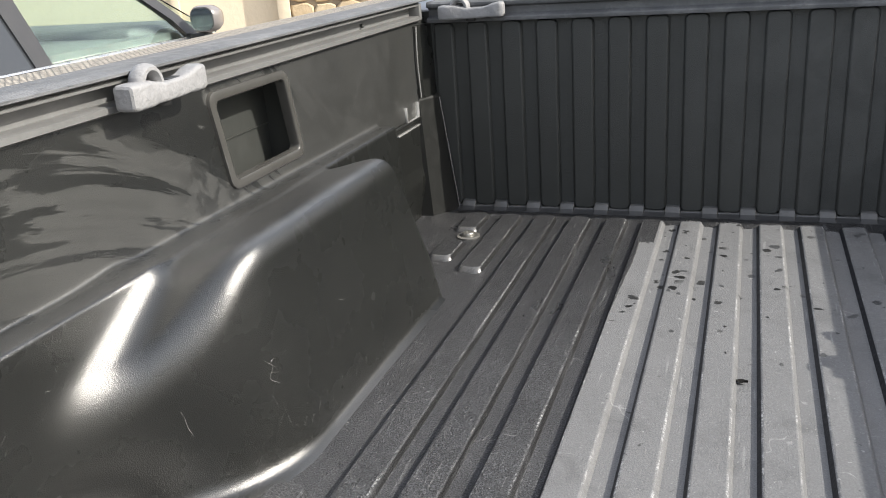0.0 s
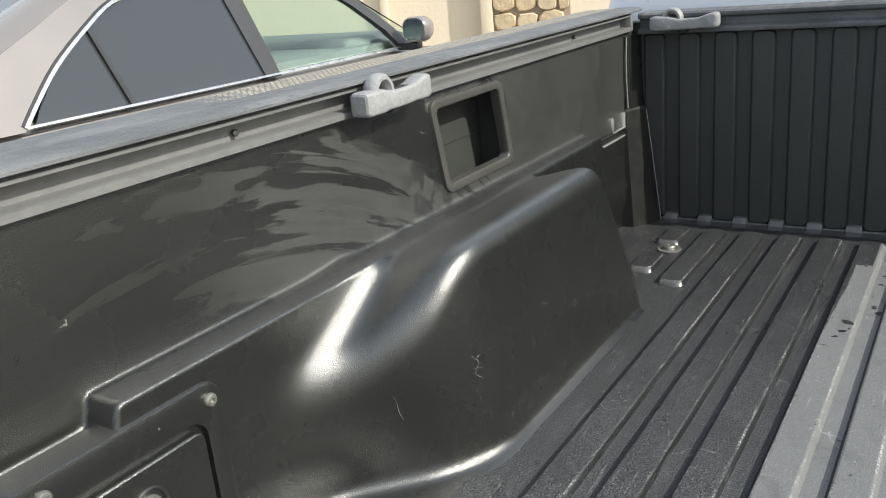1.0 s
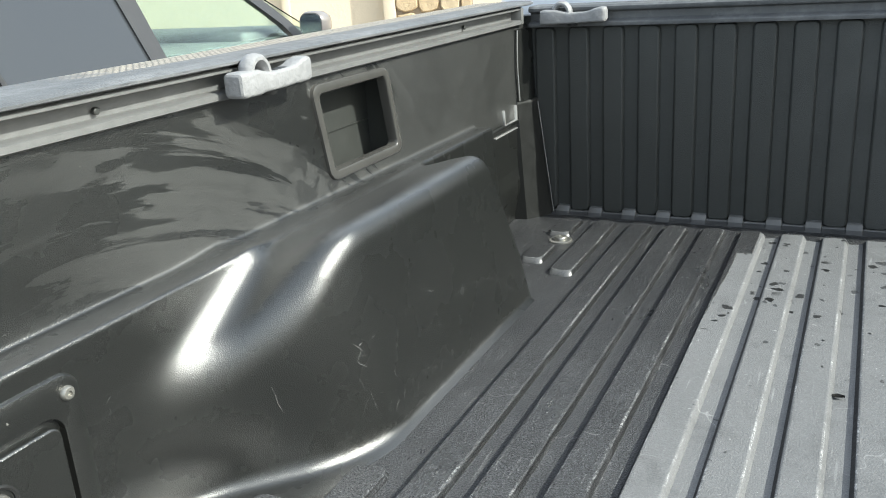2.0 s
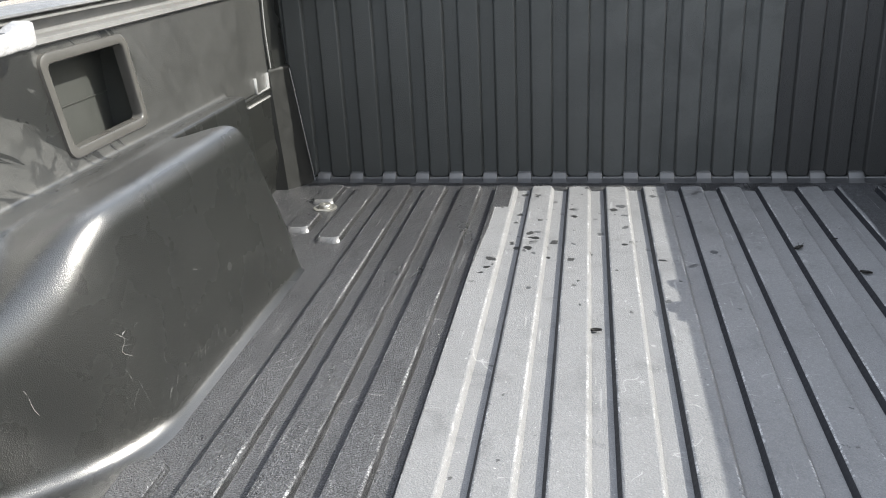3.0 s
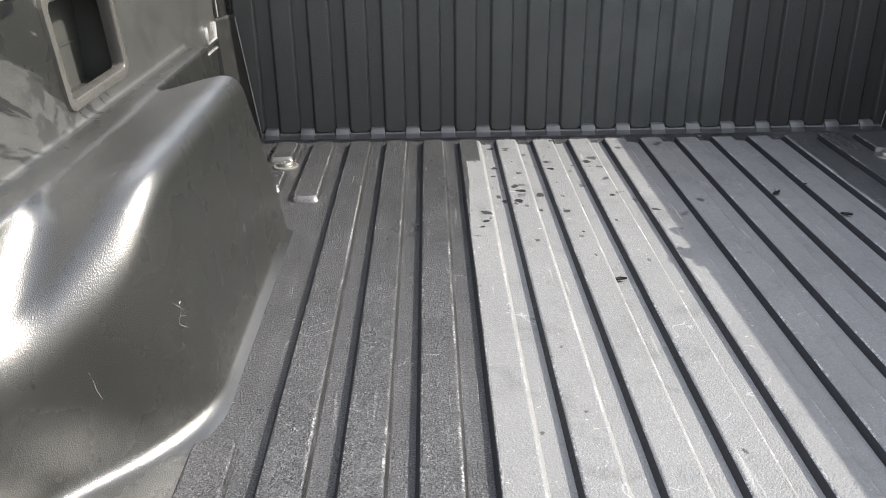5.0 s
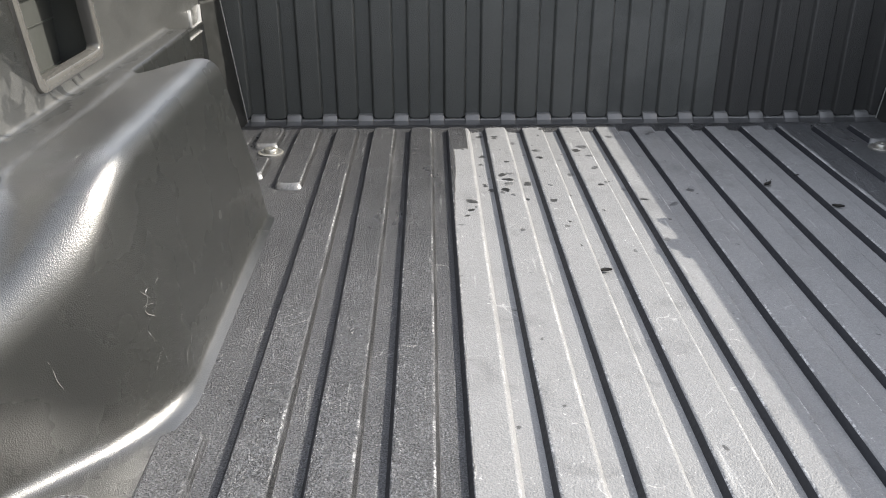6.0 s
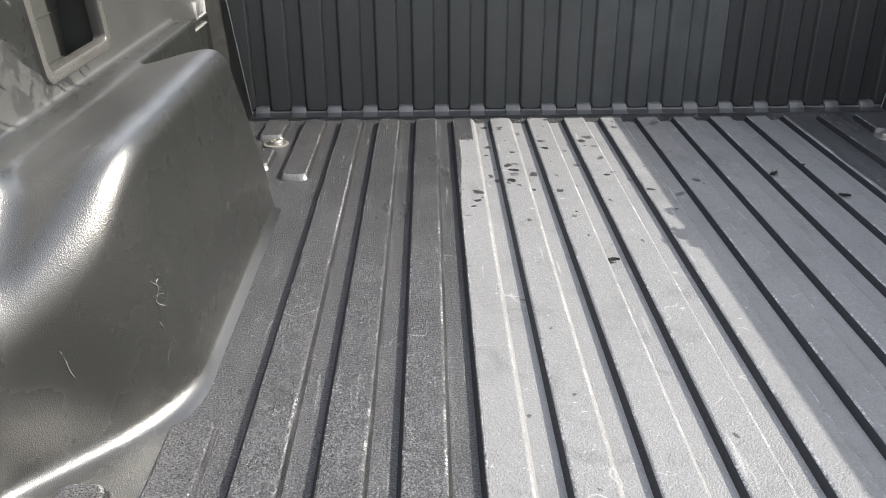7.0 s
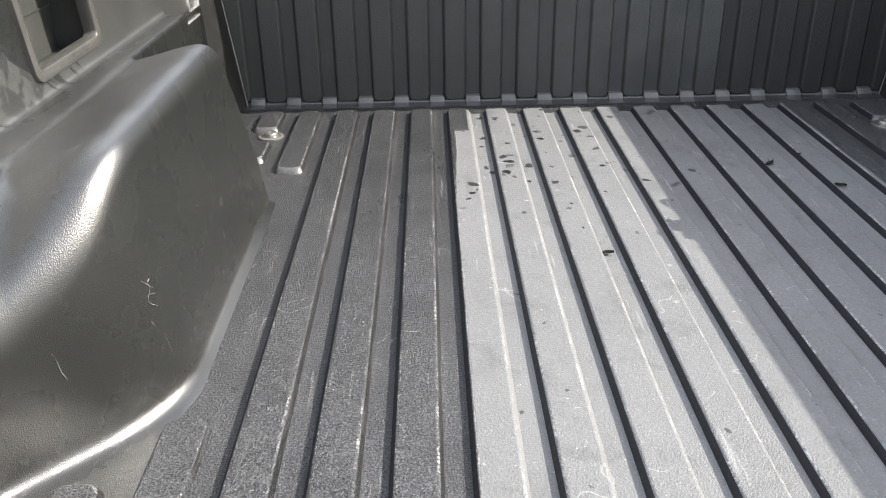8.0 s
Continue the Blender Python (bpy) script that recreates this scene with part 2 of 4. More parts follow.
def wall_plastic(name, smears):
    """Dressed dark side plastic; the upper wall has wiped, dull swirls left on it."""
    m = Mat(name)
    x, y, z = m.xyz()
    base = m.mix(m.noise(6, 5, 0.6), (0.0056, 0.0060, 0.0052), (0.0110, 0.0115, 0.0102))
    rough = m.ramp(m.noise(9, 4), (0.35, 0.25), (0.7, 0.31))
    if smears:
        # strokes fall a little towards the cab and bend, as an arm wipes
        bend = m.math("MULTIPLY", m.math("POWER", m.math("ADD", y, 1.18), 2.0), 0.7)
        lane = m.math("ADD", m.math("MULTIPLY_ADD", y, 0.20, z), bend)
        sw = m.noise(9.0, 7, 0.58, m.joined(0.0, m.math("MULTIPLY", y, 0.34), m.math("MULTIPLY", lane, 2.7)), 0.35)
        reach = m.math("MULTIPLY_ADD", z, -1.5, m.math("ADD", y, 1.58))       # grows towards the cab and downwards
        dull = m.step(m.math("ADD", m.math("MULTIPLY", m.math("SUBTRACT", sw, 0.51), 3.6), m.math("MULTIPLY", reach, 0.75)), -0.02, 0.06)
        # dark spot with an uneven rim below the side cleat
        blob = m.math("ADD", m.math("POWER", m.math("MULTIPLY", m.math("ADD", y, 0.965), 10.0), 2.0), m.math("POWER", m.math("MULTIPLY", m.math("SUBTRACT", z, 0.405), 19.0), 2.0))
        dark_spot = m.math("SUBTRACT", 1.0, m.step(m.math("ADD", blob, m.math("MULTIPLY", m.noise(17, 3), 1.1)), 1.25, 1.4))
        near = m.math("MULTIPLY", m.step(y, -0.97, -0.90), m.math("SUBTRACT", 1.0, m.step(y, -0.83, -0.79)))
        blots = m.math("MULTIPLY", m.step(m.noise(24, 4, 0.55), 0.49, 0.53), near)
        dull = m.math("MULTIPLY", dull, m.math("SUBTRACT", 1.0, m.math("MAXIMUM", dark_spot, m.math("MULTIPLY", blots, 0.6))))
        brush = m.noise(70, 4, 0.6, m.joined(0.0, m.math("MULTIPLY", y, 0.10), m.math("MULTIPLY", lane, 1.6)))
        dull = m.math("MULTIPLY", m.math("MULTIPLY", dull, m.math("MULTIPLY_ADD", brush, 0.8, 0.55)), m.math("MULTIPLY_ADD", m.step(y, -1.36, -1.16), 0.75, 0.25))
        arcs = m.math("MULTIPLY", m.step(m.noise(30, 4, 0.6, m.joined(0.0, m.math("MULTIPLY", y, 0.12), m.math("MULTIPLY", lane, 1.5)), 0.3), 0.57, 0.66), 0.5)
        dull = m.math("MAXIMUM", dull, m.math("MULTIPLY", arcs, m.math("MULTIPLY", m.step(y, -1.40, -1.2), m.math("SUBTRACT", 1.0, m.step(y, -0.98, -0.93)))))
        drips = m.math("MULTIPLY", m.step(m.noise(11, 5, 0.65, m.stretch(1, 1, 0.45)), 0.46, 0.66), m.step(y, -0.66, -0.55))
        dull = m.math("MULTIPLY", m.math("MAXIMUM", dull, m.math("MULTIPLY", m.step(y, -0.68, -0.62), 0.85)), m.math("MULTIPLY_ADD", drips, -0.25, 1.0))
        tone = m.mix(m.noise(20, 5, 0.6), (0.0185, 0.0190, 0.0172), (0.036, 0.0362, 0.0335))
        base = m.mix(m.math("MULTIPLY", dull, m.math("MULTIPLY_ADD", m.step(y, -0.80, -0.55), -0.60, 1.0)), base, tone)
        rough = m.mix(dull, rough, m.ramp(m.noise(30, 3), (0.3, 0.5), (0.7, 0.6)))
    else:
        # paler arch top: dust with the sky's reflection painted in
        nz = m.t.nodes.new("ShaderNodeSeparateXYZ")
        m.t.links.new(m.t.nodes.new("ShaderNodeNewGeometry").outputs["Normal"], nz.inputs[0])
        dust_sheen = m.math("MULTIPLY", m.step(nz.outputs[2], 0.80, 0.98), m.math("MULTIPLY_ADD", m.noise(16, 6, 0.7), 0.8, m.math("MULTIPLY_ADD", m.noise(160, 3, 0.7), 0.9, -0.55)))
        dust_sheen = m.math("MULTIPLY", m.math("MULTIPLY", dust_sheen, m.step(z, 0.215, 0.25)), m.step(m.math("MULTIPLY", m.math("ABSOLUTE", x), -1.0), -0.70, -0.66))
        base = m.mix(dust_sheen, base, (0.10, 0.099, 0.098))
        rough = m.mix(dust_sheen, rough, 0.5)
        grime = m.math("MULTIPLY", m.math("SUBTRACT", 1.0, m.step(m.math("ADD", z, m.math("MULTIPLY", m.noise(90, 4), 0.008)), 0.004, 0.018)), m.math("MULTIPLY", m.step(y, -1.10, -0.95), m.math("SUBTRACT", 1.0, m.step(y, -0.85, -0.55))))
        base = m.mix(m.math("MULTIPLY", grime, m.math("MULTIPLY_ADD", m.noise(300, 2), 0.8, 0.3)), base, (0.040, 0.0405, 0.041))
        rough = m.mix(grime, rough, 0.45)
    m.b.inputs["Specular IOR Level"].default_value = 0.8
    m.b.inputs["Coat IOR"].default_value = 1.6
    m.b.inputs["Coat Weight"].default_value, m.b.inputs["Coat Roughness"].default_value = (0.62 if smears else 0.78), (0.38 if smears else 0.33)
    marks = m.step(m.noise(55, 3, 0.7), 0.725, 0.75)
    base = m.mix(m.math("MULTIPLY", marks, 0.4), base, (0.3, 0.3, 0.28))
    m.set("Base Color", base)
    m.set("Roughness", rough)
    grain(m, 880, 0.00024)
    m.t.links.new(m.b.inputs["Normal"].links[0].from_socket, m.b.inputs["Coat Normal"])
    return m.m


def bulkhead_plastic():
    m = Mat("bulkhead_plastic")
    x, y, z = m.xyz()
    wob = m.math("MULTIPLY_ADD", m.noise(14, 4, 0.6), 0.016, -0.008)
    faded = m.math("MULTIPLY", m.step(z, 0.001, 0.004), m.math("SUBTRACT", 1.0, m.step(m.math("ADD", x, wob), 0.308, 0.313)))
    streak = m.noise(26, 4, 0.6, m.stretch(1.0, 1.0, 0.12))
    blot = m.noise(15, 5, 0.65)
    patch = m.step(m.noise(9, 5, 0.6, None, 0.6), 0.42, 0.62)
    grey = m.mix(m.math("MULTIPLY_ADD", streak, 0.4, m.math("MULTIPLY", blot, 0.6)), (0.0178, 0.0195, 0.0182), (0.0465, 0.049, 0.0465))
    pale = m.mix(m.math("MULTIPLY", patch, 0.55), (0.060, 0.062, 0.0600), (0.025, 0.0265, 0.026))
    grey = m.mix(m.math("MULTIPLY", m.step(m.math("ADD", x, m.math("MULTIPLY", m.noise(6, 3), 0.3)), -0.1, 0.3), 0.7), grey, pale)
    dark = m.mix(streak, (0.017, 0.017, 0.0168), (0.029, 0.029, 0.0285))
    m.set("Base Color", m.mix(faded, dark, grey))
    m.set("Roughness", m.mix(faded, 0.52, m.ramp(blot, (0.3, 0.42), (0.7, 0.58))))
    grain(m, 600, 0.0005)
    return m.m


M_FLOOR = floor_plastic()
M_WALL = wall_plastic("side_wall_plastic", True)
M_ARCH = wall_plastic("wheel_arch_plastic", False)
M_BULK = bulkhead_plastic()
# sunlit top (M_BEAD) and shaded face (M_FOOT) of the foot painted as two colours
M_BEAD = plain("sunlit_edge_plastic", (0.125, 0.126, 0.126), 0.36, 0, 0.6, 110)
# rib flanks turned from the sun, their shade put into the colour
M_FLANK = plain("shaded_rib_flank", (0.019, 0.020, 0.024), 0.6, 0, 0.4, 160)
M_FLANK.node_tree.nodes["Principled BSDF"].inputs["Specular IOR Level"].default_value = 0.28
M_FOOT = plain("grey_foot_plastic", (0.040, 0.041, 0.043), 0.42, 0, 0.5, 90)
# short rib ends, smooth, with their glint painted in as a paler colour
M_NOSE = plain("glint_rib_end", (0.12, 0.12, 0.12), 0.30, 0.25, 0.4, 120)
M_POST = plain("dark_corner_plastic", (0.014, 0.0145, 0.0135), 0.4, 0, 0.4, 50)
# pale colour that stands for highlights along the corner's seam, bead and clip edges
M_CLIP = plain("highlight_edge_plastic", (0.24, 0.24, 0.235), 0.22, 0.0, 0.4, 90)
M_DRIP = plain("dried_dressing", (0.020, 0.020, 0.020), 0.35, 0, 0.6, 200)
M_SMEAR = plain("smeared_dressing", (0.075, 0.076, 0.078), 0.4, 0, 0.5, 160)
M_LEAF = plain("dry_leaf", (0.022, 0.019, 0.015), 0.7, 0, 0.5, 200)
M_SCUFF = plain("scuffed_plastic", (0.19, 0.19, 0.185), 0.6, 0, 0.5, 300)
M_FRAME = plain("dull_grey_plastic", (0.078, 0.076, 0.071), 0.24, wear=0.6)
M_RAIL = plain("anodised_rail", (0.23, 0.23, 0.226), 0.42, 0.25, 0.55, 60)


def cap_material():
    m = Mat("bed_cap_plastic", 0.5)
    x, y, z = m.xyz()
    n = m.noise(70, 5, 0.6)
    col = m.mix(m.noise(9, 4), (0.055, 0.058, 0.062), (0.115, 0.119, 0.125))
    col = m.mix(m.math("MULTIPLY", m.step(m.noise(30, 5, 0.6, m.stretch(1, 0.16, 1)), 0.42, 0.72), 0.7), col, (0.17, 0.173, 0.178))
    col = m.mix(m.math("MULTIPLY", m.step(m.noise(60, 4, 0.7, m.stretch(1, 0.2, 1)), 0.56, 0.7), 0.6), col, (0.05, 0.052, 0.056))
    strip = m.math("MULTIPLY", m.step(m.math("ABSOLUTE", x), 0.752, 0.757), m.step(m.math("ADD", y, m.math("MULTIPLY", m.noise(20, 4), 0.2)), -1.12, -1.02))
    grid = m.cells(100, m.stretch(1, 1, 0), rnd=0.0)[0]
    sand = m.mix(m.step(grid, 0.26, 0.40), (0.52, 0.46, 0.37), (0.055, 0.050, 0.044))
    m.set("Base Color", m.mix(strip, col, sand))
    m.set("Roughness", m.ramp(n, (0.3, 0.42), (0.7, 0.6)))
    m.bump(m.cells(420)[0], 0.0004)
    return m.m


M_CAP = cap_material()
M_CLEAT = plain("grey_cleat_plastic", (0.30, 0.30, 0.305), 0.6, 0, 0.5, 75, 0.003)
M_BOLT = plain("zinc_bolt", (0.36, 0.35, 0.32), 0.42, 0.8, 0.3, 80)
M_DARK = plain("dark_cavity_plastic", (0.040, 0.042, 0.039), 0.45)
M_PAINT = plain("silver_truck_paint", (0.62, 0.64, 0.68), 0.3, 0.1, 0.06, 8, 0)
M_RUBBER = plain("tyre_rubber", (0.025, 0.025, 0.025), 0.8)
M_RIM = plain("wheel_alloy", (0.5, 0.5, 0.5), 0.35, 0.8)
M_CAR = plain("bronze_grey_car_paint", (0.30, 0.275, 0.26), 0.24, 0.5, 0.08, 6, 0)
M_CHROME = plain("chrome_trim", (0.55, 0.55, 0.55), 0.3, 0.9, 0.1)
M_MIRROR = plain("mirror_face", (0.35, 0.36, 0.37), 0.04, 1.0, 0.05, 5, 0)
M_TRIM = plain("black_trim", (0.02, 0.02, 0.02), 0.4)
M_PILLAR = plain("satin_pillar", (0.045, 0.044, 0.045), 0.35)
M_INSIDE = plain("grey_interior", (0.050, 0.060, 0.058), 0.8)
M_STUCCO = plain("cream_stucco", (0.66, 0.56, 0.42), 0.9, 0, 0.12, 24, 0.004)
M_MORTAR = plain("mortar", (0.34, 0.27, 0.19), 0.95, 0, 0.3, 60, 0.003)
M_GROUND = plain("concrete_drive", (0.36, 0.34, 0.31), 0.9, 0, 0.3, 12, 0.003)


def stone_material():
    m = Mat("field_stone", 0.85)
    info = m.t.nodes.new("ShaderNodeObjectInfo")
    n = m.noise(14, 6, 0.65)
    col = m.ramp(info.outputs["Random"], (0.0, (0.42, 0.29, 0.15)), (0.35, (0.55, 0.42, 0.26)), (0.7, (0.50, 0.40, 0.27)), (1.0, (0.60, 0.49, 0.33)))
    m.set("Base Color", m.mix(n, m.mix(0.45, col, (0.2, 0.14, 0.08)), col))
    m.bump(n, 0.02)
    return m.m


def glass(name, colour, clear):
    m = Mat(name, 0.02)
    m.set("Base Color", colour)
    m.set("Transmission Weight", clear)
    m.set("IOR", 1.5)
    m.set("Specular IOR Level", 0.7)
    return m.m


M_STONE = stone_material()
M_GLASS = glass("green_window_glass", (0.86, 0.97, 0.89), 1.0)
M_TINT = glass("dark_tinted_glass", (0.034, 0.037, 0.041), 0.0)


# ---- builders ----
def finish(name, bm, material, smooth=40):
    me = bpy.data.meshes.new(name)
    bmesh.ops.recalc_face_normals(bm, faces=bm.faces)
    bm.to_mesh(me)
    bm.free()
    me.materials.append(material)
    me.shade_smooth() if smooth else me.shade_flat()
    if 0 < smooth < 180:
        me.set_sharp_from_angle(angle=radians(smooth))
        for f in me.polygons:
            if len(f.vertices) > 6:
                f.use_smooth = False
    return me


def part(name, bm, material, parent=None, label="", smooth=40):
    """One mesh object from a bmesh, under a thing or a part."""
    ob = new(name, finish(name, bm, material, smooth))
    ob.parent = parent
    return tagged(ob, label)


def thing(name, label, category, at=(0, 0, 0), group="", kind=""):
    ob = new(name)
    ob.location = at
    return tagged(ob, label, category, group, kind)


def box(x0, x1, y0, y1, z0, z1, bevel=0.0, seg=2, bm=None):
    bm = bm or bmesh.new()
    vs = [bm.verts.new((x, y, z)) for x in (x0, x1) for y in (y0, y1) for z in (z0, z1)]
    fs = [bm.faces.new([vs[i] for i in f]) for f in ((0, 1, 3, 2), (4, 6, 7, 5), (0, 4, 5, 1), (2, 3, 7, 6), (0, 2, 6, 4), (1, 5, 7, 3))]
    if bevel:
        es = list({e for f in fs for e in f.edges})
        bmesh.ops.bevel(bm, geom=es, offset=bevel, segments=seg, affect="EDGES", profile=0.5)
    return bm


def loft(rings, bm=None, caps=True, closed=True):
    """Skin over rings of equal length."""
    bm = bm or bmesh.new()
    rows = [[bm.verts.new(p) for p in r] for r in rings]
    n = len(rows[0])
    for a, b in zip(rows, rows[1:]):
        for i in range(n if closed else n - 1):
            j = (i + 1) % n
            bm.faces.new((a[i], a[j], b[j], b[i]))
    if caps:
        bm.faces.new(rows[0][::-1])
        bm.faces.new(rows[-1])
    return bm


def extrude_y(profile, y0, y1, bm=None):
    """A closed x-z profile drawn out along y."""
    return loft([[(x, y, z) for x, z in profile] for y in (y0, y1)], bm)


def extrude_x(profile, x0, x1, bm=None):
    return loft([[(x, y, z) for y, z in profile] for x in (x0, x1)], bm)


def round_rect(w, h, r, seg=5):
    """Points of a rounded rectangle round the origin."""
    pts = []
    for cx, cy, a0 in ((w / 2 - r, h / 2 - r, 0), (-w / 2 + r, h / 2 - r, 90), (-w / 2 + r, -h / 2 + r, 180), (w / 2 - r, -h / 2 + r, 270)):
        for k in range(seg + 1):
            a = radians(a0 + 90 * k / seg)
            pts.append((cx + r * math.cos(a), cy + r * math.sin(a)))
    return pts


def disc_stack(levels, seg=24, axis="z", bm=None):
    """A turned body: (radius, height) pairs along an axis."""
    rings = []
    for r, h in levels:
        ring = []
        for k in range(seg):
            a = 2 * math.pi * k / seg
            c, s = r * math.cos(a), r * math.sin(a)
            ring.append({"z": (c, s, h), "x": (h, c, s), "y": (c, h, s)}[axis])
        rings.append(ring)
    return loft(rings, bm)


def moved(bm, m):
    bm.transform(m)
    return bm


# ---- the truck bed ----
truck = thing("pickup_truck", "silver pickup truck with a black ribbed composite bed", "pickup truck")
WALL, LOWER = -0.733, -0.690        # upper and lower side wall

BED_END = -1.56
BULK = -0.051                       # face of the front wall
FRONT = 0.005                       # where the side parts end before SET_IN moves them
SET_IN = Matrix.Translation((-0.006, -0.050, 0.0205)) @ Matrix.Diagonal((0.962, 0.985, 0.962, 1))   # shrinks and shifts the side parts to fit the camera's view


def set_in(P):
    """Shell points shrunk and shifted to fit the camera's view; the foot stays on the floor and the arch keeps its
    inner face.
    """
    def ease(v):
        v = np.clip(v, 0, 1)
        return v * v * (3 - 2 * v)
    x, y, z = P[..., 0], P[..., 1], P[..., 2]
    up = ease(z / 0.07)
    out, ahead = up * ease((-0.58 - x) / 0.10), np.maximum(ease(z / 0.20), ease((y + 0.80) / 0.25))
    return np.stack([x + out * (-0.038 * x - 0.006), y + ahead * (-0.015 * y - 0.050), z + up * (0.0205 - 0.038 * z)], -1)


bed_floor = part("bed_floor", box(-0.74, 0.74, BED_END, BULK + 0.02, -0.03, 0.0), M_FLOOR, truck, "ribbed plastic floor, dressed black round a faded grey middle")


def rib_mesh(y0, y1, half=0.0249, top=0.0182, h=0.0095, glint_end=False):
    """A raised floor rib with sloping flanks and rounded ends."""
    L, c = y1 - y0, (y0 + y1) / 2
    rings = []
    for w, dl, z in ((half, 0.0, -0.001), (half - 0.0005, 0.0005, 0.001), (top + 0.0022, 0.0045, h - 0.0014), (top + 0.0008, 0.0060, h - 0.0003), (top - 0.001, 0.0080, h)):
        r = max(0.006, w * 0.62)
        rings.append([(x, y + c, z) for x, y in round_rect(2 * w, L - 2 * dl, r, 4)])
    if glint_end:
        # the end towards the tailgate is a smooth, steeper nose with its glint painted in
        rings = [[(x, y - (0.004 if y < y0 + 0.02 and z < 0.002 else 0.0), z) for x, y, z in r] for r in rings]
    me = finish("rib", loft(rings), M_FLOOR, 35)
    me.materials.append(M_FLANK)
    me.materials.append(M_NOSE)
    # flanks facing -x take the shade colour
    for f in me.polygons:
        if glint_end and f.normal.y < -0.25 and f.normal.z > 0.1:
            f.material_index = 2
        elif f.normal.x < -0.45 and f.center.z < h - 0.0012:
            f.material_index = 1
    return me


PITCH = 0.0738
full = rib_mesh(BED_END + 0.02, -0.107)
for n in range(-6, 7):
    rib = new("rib", full)
    rib.parent, rib.location = bed_floor, (n * PITCH, 0, 0)
front_short, rear_short, far_short = rib_mesh(-0.435, -0.107, glint_end=True), rib_mesh(BED_END + 0.02, -1.100), rib_mesh(BED_END + 0.02, -1.19)
knob, knob_b = rib_mesh(-0.218, -0.105, glint_end=True), rib_mesh(-0.385, -0.283, glint_end=True)
for side in (-1, 1):
    for n, me in ((7, front_short), (7, rear_short), (8, far_short), (8, knob), (8, knob_b)):
        rib = new("rib", me)
        rib.parent, rib.location = bed_floor, (side * n * PITCH, 0, 0)


def tie_bolt(x):
    bm = disc_stack([(0.0235, 0.0), (0.0235, 0.0026), (0.0222, 0.0036), (0.0180, 0.0040), (0.0165, 0.0028), (0.0128, 0.0028), (0.0124, 0.0082), (0.0112, 0.0098), (0.0040, 0.0102), (0.0034, 0.0080)], 28)
    ob = part("floor_bolt", bm, M_BOLT, bed_floor, "zinc-plated flanged bolt")
    ob.location = (x, -0.243, 0.0)


tie_bolt(-0.576)
tie_bolt(0.576)


def drip(x, y, w, h, turn, seed, material):
    """A dried spot or smear of dressing, a thin skin with an uneven rim, on a rib or between two."""
    off = x - PITCH * round(x / PITCH)
    room = 0.0168 - abs(off) if abs(off) < 0.0168 else abs(off) - 0.0262
    if room < 0.0012:
        return
    w = min(w, 2.4 * room + 0.004)
    rnd = random.Random(seed)
    rim = []
    lobes = rnd.uniform(0, 6.28)
    for k in range(20):
        a = 2 * math.pi * k / 20
        r = rnd.uniform(0.86, 1.06) * (1.0 + 0.22 * math.cos(a - lobes) + 0.16 * math.cos(2 * a + lobes) + 0.12 * math.cos(3 * a - 2 * lobes))
        c, q = r * w / 2 * math.cos(a), r * h / 2 * math.sin(a)
        rim.append((c * math.cos(turn) - q * math.sin(turn), c * math.sin(turn) + q * math.cos(turn)))
    z = 0.0095 if abs(off) < 0.02 else 0.0
    part("drip", loft([[(x + a * f, y + b * f, z + t) for a, b in rim] for f, t in ((1, -0.0005), (1, 0.00015), (0.9, 0.0003))]), material, bed_floor, smooth=60)


DRIPS = [(-0.147, -0.420, 18, 13), (-0.155, -0.471, 12, 20), (-0.132, -0.472, 12, 10), (-0.120, -0.49, 8, 9), (-0.080, -0.309, 14, 11), (-0.214, -0.555, 14, 8), (-0.222, -0.578, 9, 6), (-0.053, -0.474, 8, 7),
         (-0.010, -0.561, 5, 6), (0.064, -0.518, 18, 6), (0.007, -0.449, 12, 8), (-0.118, -0.196, 10, 12), (0.150, -0.170, 14, 14), (0.146, -0.480, 14, 16), (0.005, -0.250, 16, 22), (0.010, -0.300, 12, 10)]
_rnd = random.Random(21)
for _k, (_x, _y, _w, _h) in enumerate(DRIPS):
    drip(_x, _y, 0.001 * _w, 0.001 * _h, _rnd.uniform(-0.5, 0.5), _k, M_DRIP if _k < 11 else M_SMEAR)
for _k in range(60):
    _big = _rnd.choice((0.2, 0.25, 0.35, 0.5, 0.9))
    drip(_rnd.uniform(-0.22, 0.16), -0.15 - 0.55 * _rnd.random() ** 1.6, 0.013 * _big, 0.013 * _big * _rnd.uniform(0.6, 1.8), _rnd.uniform(-0.8, 0.8), 50 + _k, M_SMEAR if _big > 0.4 else M_DRIP)

# front wall of the bed: upright panels between narrow channels, on a foot with a step up in each channel
bulkhead = part("bulkhead", box(-0.745, 0.745, BULK + 0.0095, BULK + 0.060, -0.03, 0.43), M_BULK, truck, "corrugated black plastic front wall, faded across most of its width")
CHANNEL = -0.0045                                  # the channels stand between the floor ribs, a little to one side
TOP_Z = 0.404


def pad_mesh(width, z0, z1):
    """An upright panel with sloping flanks and rounded lower corners, proud of the channels."""
    rings = []
    for dw, y in ((-0.0040, 0.0100), (-0.0034, 0.0088), (-0.0010, 0.0022), (0.0004, 0.0006), (0.0026, 0.0)):
        rings.append([(x, BULK + y, z + (z0 + z1) / 2) for x, z in round_rect(width - 2 * dw, z1 - z0 - 2 * dw * 0.6, 0.0085 - dw, 3)])
    return finish("pad", loft(rings), M_BULK, 35)


pad = pad_mesh(0.0400, 0.0095, TOP_Z)
